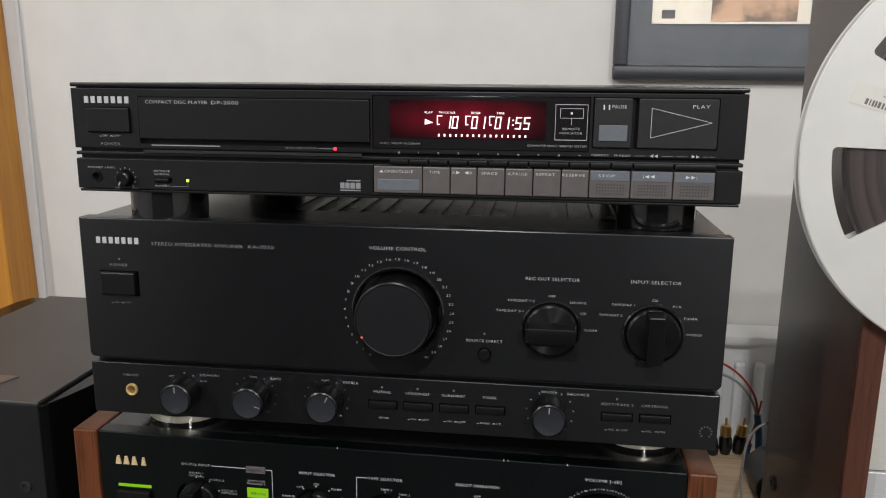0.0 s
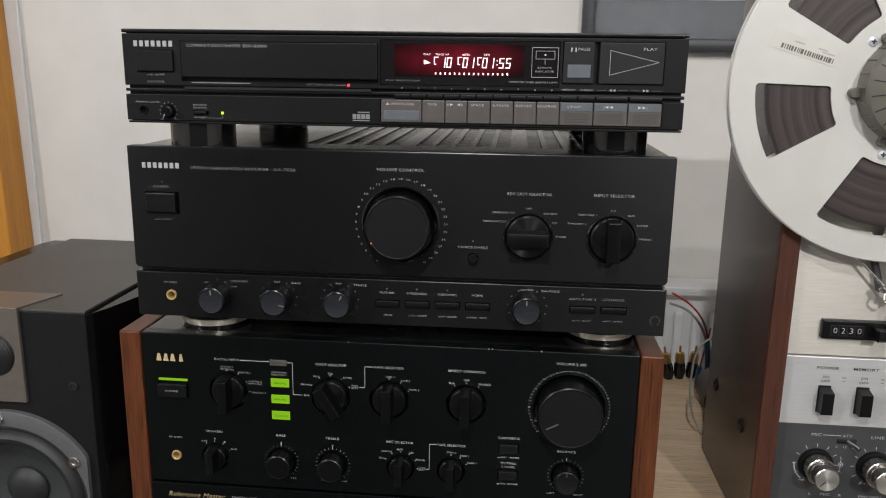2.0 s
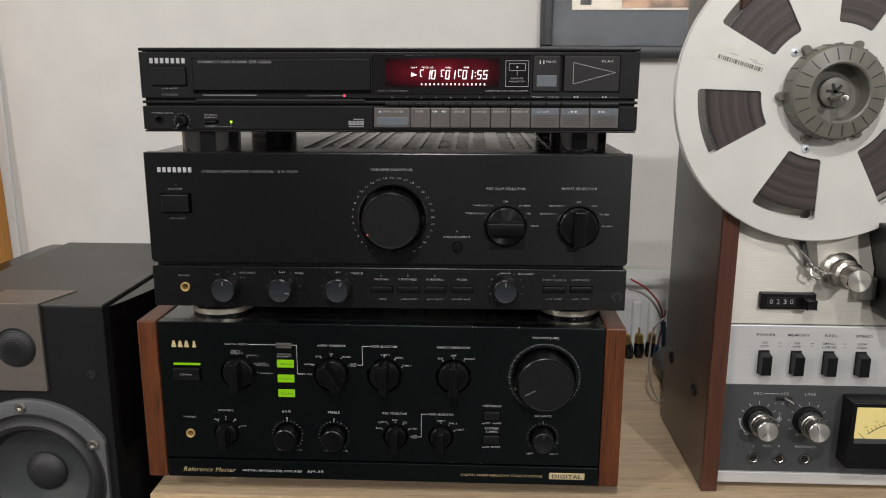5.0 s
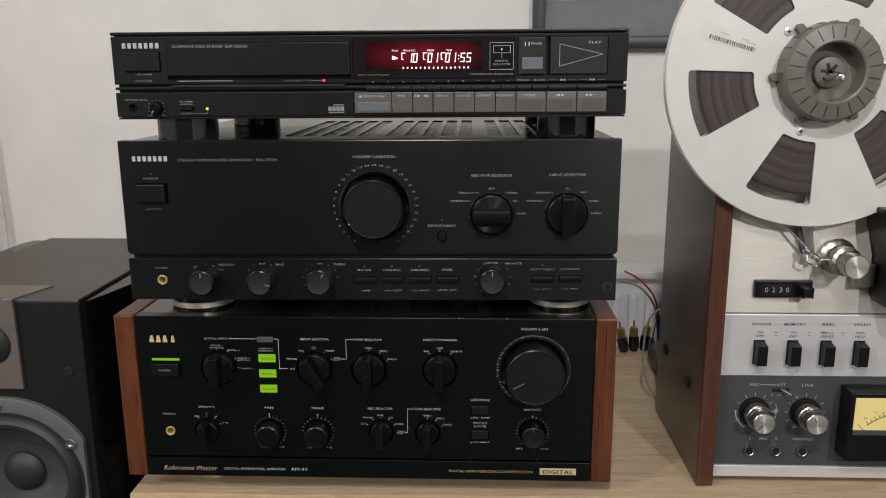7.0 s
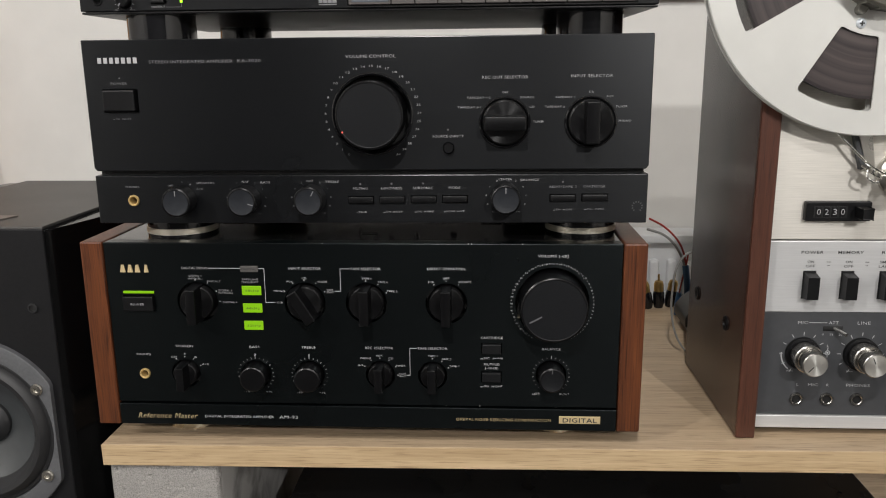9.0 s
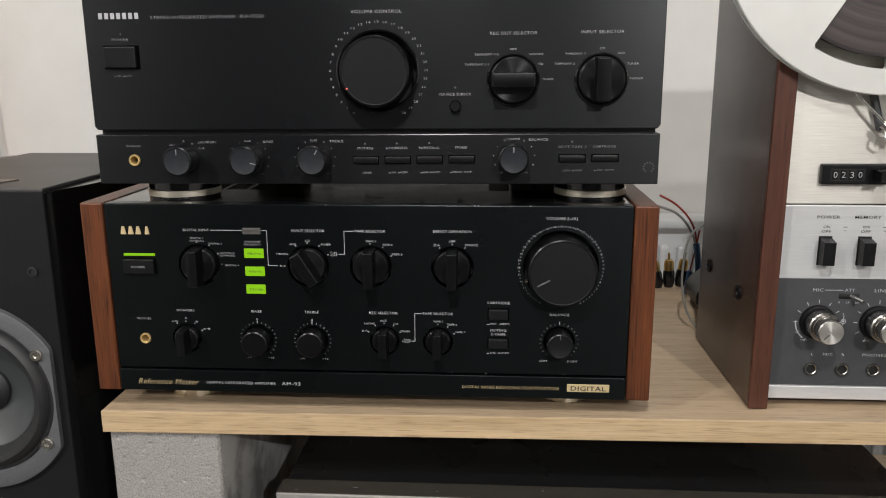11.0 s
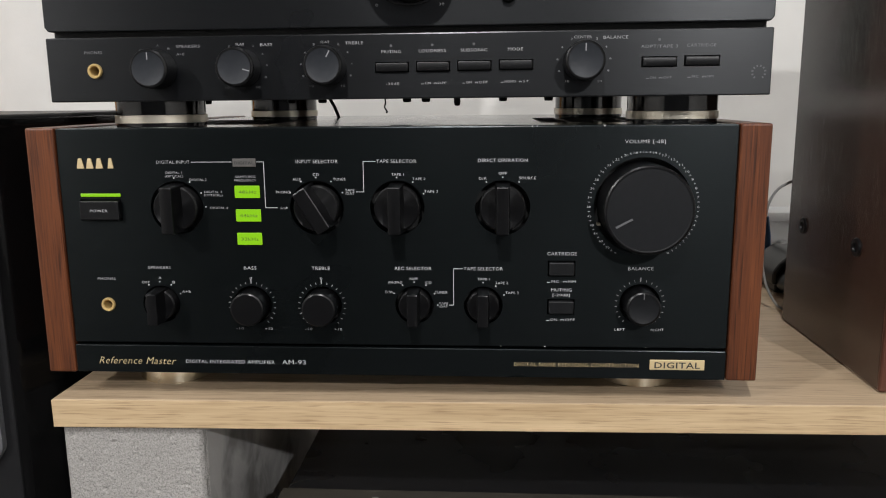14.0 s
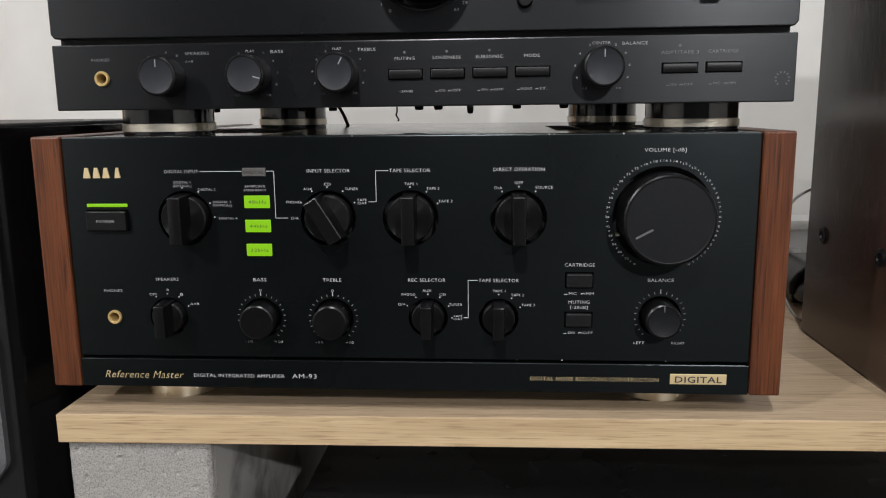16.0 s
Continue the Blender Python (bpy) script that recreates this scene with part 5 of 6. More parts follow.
# ---- tape deck ----
def tape_deck():
    d = thing("tape_deck", (0.545, 0.12, 0.0), "reel-to-reel tape deck with walnut sides and brushed metal front", "tape deck")
    yf = 0.0290
    for x0, x1 in ((0.3190, 0.3347), (0.7555, 0.7720)):
        side = part("side_panel", box(x0, x1, 0.0235, 0.199, 0.0050, 0.530, 0.0012), WALNUT_DARK, d, "dark walnut side panel")
        part("front_edging", box(x0 - 0.0002, x1 + 0.0002, 0.0205, 0.0245, 0.0048, 0.5302, 0.0012), WALNUT, side, "reddish walnut edging")
        out = -1 if x0 < 0.5 else 1
        xs = x0 if out < 0 else x1
        for y in (0.070, 0.166):
            bm = lathe(0, 0, [(0.0068, 0.002), (0.0068, -0.0008), (0.0060, -0.0016), (0.0036, -0.0016), (0.0032, -0.0002), (0, -0.0002)], 24)
            bmesh.ops.rotate(bm, verts=bm.verts, cent=(0, 0, 0), matrix=Matrix.Rotation(radians(-90 if out < 0 else 90), 3, "Z"))
            bmesh.ops.translate(bm, verts=bm.verts, vec=(xs, y, 0.0925))
            part("bolt", bm, BLACK_PLASTIC, side)
    part("case", box(0.3347, 0.7555, 0.036, 0.195, 0.010, 0.522, 0.001), BLACK_STEEL, d)
    part("head_plate", box(0.3348, 0.7552, yf, 0.037, 0.1785, 0.525, 0.0006), BRUSHED_ALU, d, "brushed aluminium head plate")
    strip = part("switch_strip", box(0.3348, 0.7552, yf - 0.0015, 0.037, 0.1168, 0.1775, 0.0006), SILVER_PAINT, d, "pale silver switch strip")
    low = part("control_panel", box(0.3348, 0.7552, yf, 0.037, 0.0240, 0.1162, 0.0005), DECK_GREY, d, "dark grey control panel")
    part("bottom_strip", box(0.3348, 0.7552, yf - 0.0020, 0.037, 0.0122, 0.0236, 0.0005), SILVER_PAINT, d)
    for x in (0.36, 0.73):
        for y in (0.06, 0.18):
            foot(d, x, y, 0.012, 0.0070 * (x + 0.232) - 0.0003, 0.0125, RUBBER)
    # tape counter
    c = part("tape_counter", box(0.3610, 0.4128, yf - 0.0055, yf + 0.001, 0.1948, 0.2108, 0.0010), BLACK_PLASTIC, d, "black tape counter reading 0230")
    part("counter_window", box(0.3672, 0.3936, yf - 0.0058, yf - 0.005, 0.1976, 0.2072), HOLE_BLACK, c)
    for k, f in enumerate("0230"):
        x = 0.3708 + k * 0.0063
        w = part("number_wheel", box(x - 0.0023, x + 0.0023, yf - 0.0062, yf - 0.0052, 0.1984, 0.2066, 0.0003), BLACK_PLASTIC, c)
        letters(f, x, 0.2028, 0.0050, w, PRINT_GREY, y=yf - 0.0065, width=0.0030)
    push_button(c, 0.3998, 0.4080, 0.1985, 0.2070, yf - 0.0072, "reset_button", BLACK_PLASTIC)
    # row of switches
    for k, (head, l1, l2) in enumerate((("POWER", "ON", "OFF"), ("MEMORY", "ON", "OFF"), ("REEL", "SMALL", "LARGE"), ("SPEED", "LOW", "HIGH"))):
        x = 0.3703 + k * 0.0307
        part("switch_slot", box(x - 0.0052, x + 0.0052, yf - 0.0019, yf + 0.002, 0.1285, 0.1525), HOLE_BLACK, strip)
        s = part("rocker_switch", prism([(x - 0.0046, 0.1290), (x + 0.0046, 0.1290), (x + 0.0046, 0.1518), (x - 0.0046, 0.1518)], yf - 0.0125, yf), BLACK_PLASTIC, d)
        for v in s.data.vertices:
            if v.co.y < yf - 0.12 - 0.005:
                v.co.z = (v.co.z - 0.1404) * 0.82 + 0.1404 - 0.0006
        letters(head, x + 0.0008, 0.1682, 0.0026, strip, PRINT_BLACK, y=yf - 0.0018, width=(0.0178, 0.0205, 0.0122, 0.0158)[k], bold=0.006)
        letters(l1, x, 0.1602, 0.0022, strip, PRINT_BLACK, y=yf - 0.0018, width=(0.0052, 0.0052, 0.0125, 0.0085)[k], bold=0.006)
        letters(l2, x, 0.1565, 0.0022, strip, PRINT_BLACK, y=yf - 0.0018, width=(0.0075, 0.0075, 0.0130, 0.0093)[k], bold=0.006)
        if k < 3:
            bar(x + 0.0130, x + 0.0162, 0.1598, 0.1602, strip, PRINT_BLACK, y=yf - 0.0017)
            bar(x + 0.0136, x + 0.0156, 0.1568, 0.1571, strip, PRINT_BLACK, y=yf - 0.0017)
    # level controls
    W, G = PRINT_WHITE, PRINT_GREY
    for x, turn in ((0.3714, 222), (0.4195, 335)):
        z = 0.0797
        base = part("level_knob", lathe(x, z, [(0, yf), (0.0145, yf), (0.0142, yf - 0.0030), (0.0122, yf - 0.0034), (0.0122, yf - 0.0060), (0, yf - 0.0060)], 48), BLACK_PLASTIC, d)
        part("outer_sleeve", lathe(x, z, [(0.0118, yf - 0.0040), (0.0118, yf - 0.0128), (0.0121, yf - 0.0132), (0.0121, yf - 0.0150), (0.0112, yf - 0.0158), (0.0080, yf - 0.0158)], 48), DARK_STEEL, base, "polished metal outer sleeve")
        part("inner_knob", lathe(x, z, [(0.0098, yf - 0.0150), (0.0098, yf - 0.0172), (0.0095, yf - 0.0176), (0.0095, yf - 0.0255), (0.0102, yf - 0.0260), (0.0102, yf - 0.0278), (0.0094, yf - 0.0286)], 48), DARK_STEEL, base, "polished metal inner knob")
        part("knob_face", lathe(x, z, [(0.0094, yf - 0.0286), (0.0001, yf - 0.0286)], 48), TURNED_STEEL, base, "turned metal knob face")
        part("pointer_mark", mark(x, z, 0.002, 0.0078, turn, 0.0008, bmesh.new(), yf - 0.0288), PRINT_BLACK, base)
        ticks = bmesh.new()
        for k in range(-5, 6):
            mark(x, z, 0.0160, 0.0192, k * 30, 0.0005, ticks, yf - 0.0004)
        part("dial_ticks", ticks, W, low, kind="stuff")
    arc = bmesh.new()
    for k in range(16):
        mark(0.3714, 0.0797, 0.0170, 0.0180, -140 + k * 3.4, 0.0013, arc, yf - 0.0005)
    part("printed_arc", arc, W, low)
    for word, x, z, width, h in (("MIC", 0.3695, 0.1072, 0.0080, 0.0028), ("ATT", 0.3948, 0.1072, 0.0078, 0.0026), ("LINE", 0.4196, 0.1072, 0.0105, 0.0028), ("0", 0.3870, 0.0968, 0.0015, 0.0018),
                                 ("15", 0.3940, 0.0968, 0.0026, 0.0018), ("20", 0.4012, 0.0968, 0.0028, 0.0018), ("L", 0.3922, 0.0868, 0.0018, 0.0022), ("R", 0.3922, 0.0740, 0.0020, 0.0022),
                                 ("L", 0.3702, 0.0515, 0.0018, 0.0024), ("MIC", 0.3830, 0.0515, 0.0082, 0.0026), ("R", 0.3952, 0.0515, 0.0020, 0.0024), ("PHONES", 0.4205, 0.0515, 0.0195, 0.0026),
                                 ("MIN", 0.3620, 0.0640, 0.0050, 0.0014), ("MIN", 0.4120, 0.0640, 0.0050, 0.0014)):
        letters(word, x, z, h, low, W, y=yf - 0.0003, width=width)
    bar(0.3750, 0.3895, 0.1069, 0.1072, low, W, y=yf - 0.0002)
    ring = bmesh.new()
    for k in range(12):
        mark(0.3922, 0.0805, 0.0016, 0.0021, k * 30, 0.0010, ring, yf - 0.0004)
    bar(0.3915, 0.3929, 0.0798, 0.0812, low, W, y=yf - 0.0002, name="sensor_dot")
    part("printed_ring", ring, W, low)
    bar(0.39205, 0.39235, 0.0760, 0.0785, low, W, y=yf - 0.0002)
    bar(0.39205, 0.39235, 0.0825, 0.0850, low, W, y=yf - 0.0002)
    part("switch_slot", box(0.3865, 0.4030, yf - 0.0005, yf + 0.001, 0.0996, 0.1044, 0.0008), HOLE_BLACK, low)
    part("toggle_lever", tube([(0.3960, yf, 0.1022), (0.3990, yf - 0.006, 0.1012), (0.4012, yf - 0.011, 0.1000)], 0.0017), CHROME, d)
    for x in (0.3698, 0.3952, 0.4203):
        jack(d, x, 0.0388, 0.0056, DARK_STEEL, "metal-rimmed microphone socket", yf - 0.0025, yf + 0.0005)
        part("socket_recess", lathe(x, 0.0388, [(0.0034, yf - 0.0006), (0.0001, yf - 0.0006)], 24), HOLE_BLACK, d)
    # level meter in its black housing
    for k in range(2):
        x = 0.4505 + k * 0.115
        h = part("level_meter", box(x, x + 0.108, yf - 0.022, yf, 0.0400, 0.1090, 0.0015), BLACK_PLASTIC, d, "black framed level meter with a cream scale")
        part("meter_card", box(x + 0.0045, x + 0.1035, yf - 0.0228, yf - 0.021, 0.0722, 0.1040, 0.0004), LENS_YELLOW, h)
        part("meter_sill", box(x + 0.0045, x + 0.1035, yf - 0.0232, yf - 0.021, 0.0672, 0.0724, 0.0004), DECK_GREY, h)
        scale = bmesh.new()
        cx, cz = x + 0.054, 0.034
        for i in range(-10, 11):
            mark(cx, cz, 0.0570, 0.0602 if i % 2 else 0.0612, i * 3.9, 0.0005, scale, yf - 0.0230)
            mark(cx, cz, 0.0566, 0.0574, i * 3.9, 0.0042, scale, yf - 0.0230)
        mark(cx, cz, 0.0480, 0.0640, -46, 0.0005, scale, yf - 0.0231)
        part("meter_scale", scale, PRINT_BLACK, h)
        for i, word in enumerate(("20", "10", "7", "5", "3", "1", "0", "2", "3")):
            w = radians(-38 + i * 9.5)
            letters(word, cx + 0.0642 * math.sin(w), cz + 0.0642 * math.cos(w), 0.0022, h, PRINT_BLACK, y=yf - 0.0231, width=0.0016 * len(word))
        letters("VU", cx - 0.012, 0.0815, 0.0050, h, PRINT_BLACK, y=yf - 0.0231, width=0.0120)
    # tape path: tension arm, guide roller and the dark head cover
    part("tension_arm", tube([(0.3790, yf - 0.007, 0.2650), (0.3822, yf - 0.009, 0.2618), (0.3970, yf - 0.012, 0.2470), (0.4110, yf - 0.014, 0.2335)], 0.0011), CHROME, d)
    part("arm_clip", tube([(0.3985, yf - 0.0135, 0.2425), (0.4050, yf - 0.0150, 0.2372), (0.4135, yf - 0.0150, 0.2325)], 0.0030), CHROME, d)
    for k in range(3):
        x = 0.4010 + k * 0.0042
        part("clip_ring", tube([(x, yf - 0.0110, 0.2420 - k * 0.0028), (x + 0.0012, yf - 0.0185, 0.2398 - k * 0.0028), (x + 0.0006, yf - 0.0190, 0.2366 - k * 0.0028)], 0.0008), SATIN_STEEL, d)
    part("arm_hook", tube([(0.4005, yf - 0.016, 0.2375), (0.4000, yf - 0.018, 0.2325), (0.4030, yf - 0.019, 0.2300), (0.4062, yf - 0.019, 0.2285), (0.4082, yf - 0.019, 0.2290)], 0.0010), CHROME, d)
    part("arm_rod", tube([(0.4130, yf - 0.015, 0.2335), (0.4230, yf - 0.018, 0.2338), (0.4330, yf - 0.022, 0.2370)], 0.0013), CHROME, d)
    part("arm_bracket", prism([(0.3935, 0.2700), (0.4045, 0.2700), (0.4100, 0.2380), (0.4035, 0.2385)], yf - 0.0080, yf - 0.0065), SATIN_STEEL, d)
    part("bracket_web", prism([(0.3905, 0.2700), (0.3940, 0.2700), (0.4040, 0.2385), (0.4000, 0.2365)], yf - 0.0066, yf - 0.0005), DECK_GREY, d)
    roller = part("guide_roller", lathe(0.4320, 0.2333, [(0, yf), (0.0172, yf), (0.0172, yf - 0.0045), (0.0162, yf - 0.0060), (0.0120, yf - 0.0085), (0.0118, yf - 0.0160), (0.0132, yf - 0.0170), (0.0132, yf - 0.0235),
                                                        (0.0106, yf - 0.0255), (0.0106, yf - 0.0420), (0.0100, yf - 0.0430)], 56), SATIN_STEEL, d, "satin metal guide roller")
    part("roller_face", lathe(0.4320, 0.2333, [(0.0100, yf - 0.0430), (0.0001, yf - 0.0430)], 48), TURNED_STEEL, roller, "turned metal roller face")
    part("guide_block", box(0.4470, 0.4640, yf - 0.0120, yf + 0.0005, 0.2070, 0.2280, 0.0008), SATIN_STEEL, d)
    cover = part("head_cover", prism([(0.4655, 0.1985), (0.4680, 0.1925), (0.4740, 0.1900), (0.6200, 0.1900), (0.6200, 0.2820), (0.4545, 0.2820), (0.4570, 0.2660), (0.4665, 0.2350)], yf - 0.0340, yf, bevel=0.0015), BLACK_PLASTIC, d, "black plastic tape head cover")
    part("cover_trim", box(0.4765, 0.6150, yf - 0.0348, yf - 0.0330, 0.1960, 0.2420, 0.0006), SILVER_PAINT, cover, "pale metal trim line")
    part("cover_window", box(0.4790, 0.6125, yf - 0.0354, yf - 0.0340, 0.1985, 0.2395, 0.0004), DECK_GREY, cover)
    part("spindle", lathe(0.3970, 0.3935, [(0.0035, yf), (0.0035, -0.022), (0.0026, -0.0245), (0, -0.0250)], 24), CHROME, d, "polished reel spindle")
    part("reel_table", lathe(0.3970, 0.3935, [(0, yf), (0.045, yf), (0.045, yf - 0.0060), (0, yf - 0.0060)], 48), SATIN_STEEL, d)


tape_deck()


# ---- the reel on the deck ----
def tape_reel():
    cx, cz, r = 0.3985, 0.3975, 0.1335
    reel = thing("tape_reel", (cx, 0.012, cz - r), "pale metal tape reel with six windows, wound with brown tape", "tape reel")

    def flange(y0, y1, name):
        own = lathe(cx, cz, [(0.030, y0), (r - 0.0008, y0), (r, (y0 + y1) / 2), (r - 0.0008, y1), (0.030, y1), (0.030, y0)], 144)
        ob = part(name, own, REEL_WHITE, reel)
        holes = bmesh.new()
        for k in range(6):
            mid = 194 + 60 * k
            spots = [(0.1120, -15.2), (0.1135, -14.7)] + [(0.1142, -14.0 + 28.0 * i / 8) for i in range(9)] + [(0.1135, 14.7), (0.1120, 15.2)]
            spots += [(0.0610, 14.6), (0.0597, 13.9)] + [(0.0590, 12.6 - 25.2 * i / 8) for i in range(9)] + [(0.0597, -13.9), (0.0610, -14.6)]
            outline = [(cx + d * math.cos(radians(mid + w)), cz + d * math.sin(radians(mid + w))) for d, w in spots]
            prism(outline, y0 - 0.01, y1 + 0.01, holes)
        return cut(ob, holes)

    front = flange(0.0030, 0.0046, "front_flange")
    flange(0.0120, 0.0136, "rear_flange")
    part("tape_pack", lathe(cx, cz, [(0.040, 0.0052), (0.0560, 0.0050), (0.0680, 0.0053), (0.0800, 0.0050), (0.0900, 0.0053), (0.1000, 0.0050), (0.1055, 0.0052), (0.1055, 0.0112), (0.040, 0.0112)], 144), TAPE_BROWN, reel,
         "dark brown wound tape")
    hub = part("hub", lathe(cx, cz, [(0.0040, -0.0010), (0.0130, -0.0010), (0.0132, -0.0020), (0.0235, -0.0025), (0.0240, -0.0175), (0.0255, -0.0185), (0.0385, -0.0155), (0.0405, -0.0130), (0.0410, 0.0035), (0.0380, 0.0140), (0.0250, 0.0170),
                                     (0.0040, 0.0170), (0.0040, -0.0010)], 96), HUB_GREY, reel, "olive-grey ribbed plastic hub adapter")
    for k in range(24):
        w = math.pi * 2 * k / 24
        bm = box(0.0395, 0.0416, -0.0125, 0.0025, -0.0006, 0.0006, 0.0003)
        bmesh.ops.rotate(bm, verts=bm.verts, cent=(0, 0, 0), matrix=Matrix.Rotation(-w, 3, "Y"))
        bmesh.ops.translate(bm, verts=bm.verts, vec=(cx, 0, cz))
        part("rib", bm, HUB_GREY, hub)
    for k in range(20):
        w = math.pi * 2 * (k + 0.5) / 20
        bm = box(0.0275, 0.0375, -0.0186, -0.0150, -0.00035, 0.00035)
        for v in bm.verts:
            v.co.y += 0.0026 * (v.co.x - 0.0275) / 0.0100
        bmesh.ops.rotate(bm, verts=bm.verts, cent=(0, 0, 0), matrix=Matrix.Rotation(-w, 3, "Y"))
        bmesh.ops.translate(bm, verts=bm.verts, vec=(cx, 0, cz))
        part("groove", bm, RUBBER, hub)
    for k in range(6):
        w = radians(185 + 60 * k)
        bm = lathe(0.0440, 0, [(0, -0.0035), (0.0032, -0.0035), (0.0036, -0.0025), (0.0036, 0.0030)], 20)
        box(0.038, 0.044, -0.0032, 0.003, -0.0036, 0.0036, 0.0005, bm)
        bmesh.ops.rotate(bm, verts=bm.verts, cent=(0, 0, 0), matrix=Matrix.Rotation(-w, 3, "Y"))
        bmesh.ops.translate(bm, verts=bm.verts, vec=(cx, 0, cz))
        part("lug", bm, HUB_GREY, hub)
    part("hub_plate", lathe(cx, cz, [(0.0132, -0.0030), (0.0125, -0.0060), (0.0110, -0.0066), (0.0036, -0.0066), (0.0036, -0.002)], 48), HUB_GREY, hub)
    star = bmesh.new()
    for k in range(3):
        own = box(-0.0078, 0.0078, -0.0070, -0.0066, -0.0013, 0.0013)
        bmesh.ops.rotate(own, verts=own.verts, cent=(0, 0, 0), matrix=Matrix.Rotation(radians(60 * k + 10), 3, "Y"))
        bmesh.ops.translate(own, verts=own.verts, vec=(cx, 0, cz))
        star = merged(star, own)
    part("spindle_slots", star, HOLE_BLACK, hub)
    for w, far in ((135, 0.0475), (252, 0.0520), (6, 0.0487)):
        a = radians(w)
        x, z = cx + far * math.cos(a), cz + far * math.sin(a)
        s = part("screw", lathe(x, z, [(0, 0.0012), (0.0024, 0.0013), (0.0035, 0.0020), (0.0038, 0.0028), (0.0038, 0.0034)], 24), SCREW_ZINC, front)
        cross = box(x - 0.0018, x + 0.0018, 0.0008, 0.0016, z - 0.0005, z + 0.0005)
        box(x - 0.0005, x + 0.0005, 0.0007, 0.0016, z - 0.0018, z + 0.0018, 0, cross)
        part("screw_cross", cross, PRINT_BLACK, s)
    # sticker with a strip of dark bars
    t = radians(-17)
    sticker = bmesh.new()
    code = bmesh.new()
    small = bmesh.new()

    def slab(bm, u0, u1, v0, v1, y0, y1):
        q = [(u0, v0), (u1, v0), (u1, v1), (u0, v1)]
        prism([(0.3205 + u * math.cos(t) - v * math.sin(t), 0.4225 + u * math.sin(t) + v * math.cos(t)) for u, v in q], y0, y1, bm)

    slab(sticker, -0.0300, 0.0225, -0.0045, 0.0090, 0.0027, 0.0031)
    rng = random.Random(5)
    u = -0.0215
    while u < 0.0195:
        w = rng.choice((0.0007, 0.0011, 0.0016, 0.0021))
        slab(code, u, u + w, -0.0028, 0.0008, 0.0025, 0.0028)
        u += w + rng.choice((0.0006, 0.0010))
    for u0, u1, v in ((-0.0130, -0.0055, 0.0040), (0.0050, 0.0120, 0.0042), (0.0085, 0.0180, 0.0026)):
        slab(small, u0, u1, v, v + 0.0010, 0.0025, 0.0028)
    st = part("sticker", sticker, material("aged_white_sticker", (0.59, 0.58, 0.535), 0.42, vary=0.04), front, "aged white sticker with dark bars")
    part("bar_strip", code, HUB_GREY, st)
    part("faint_bars", small, PRINT_GREY, st)
    reel.location.y += 0.007


tape_reel()


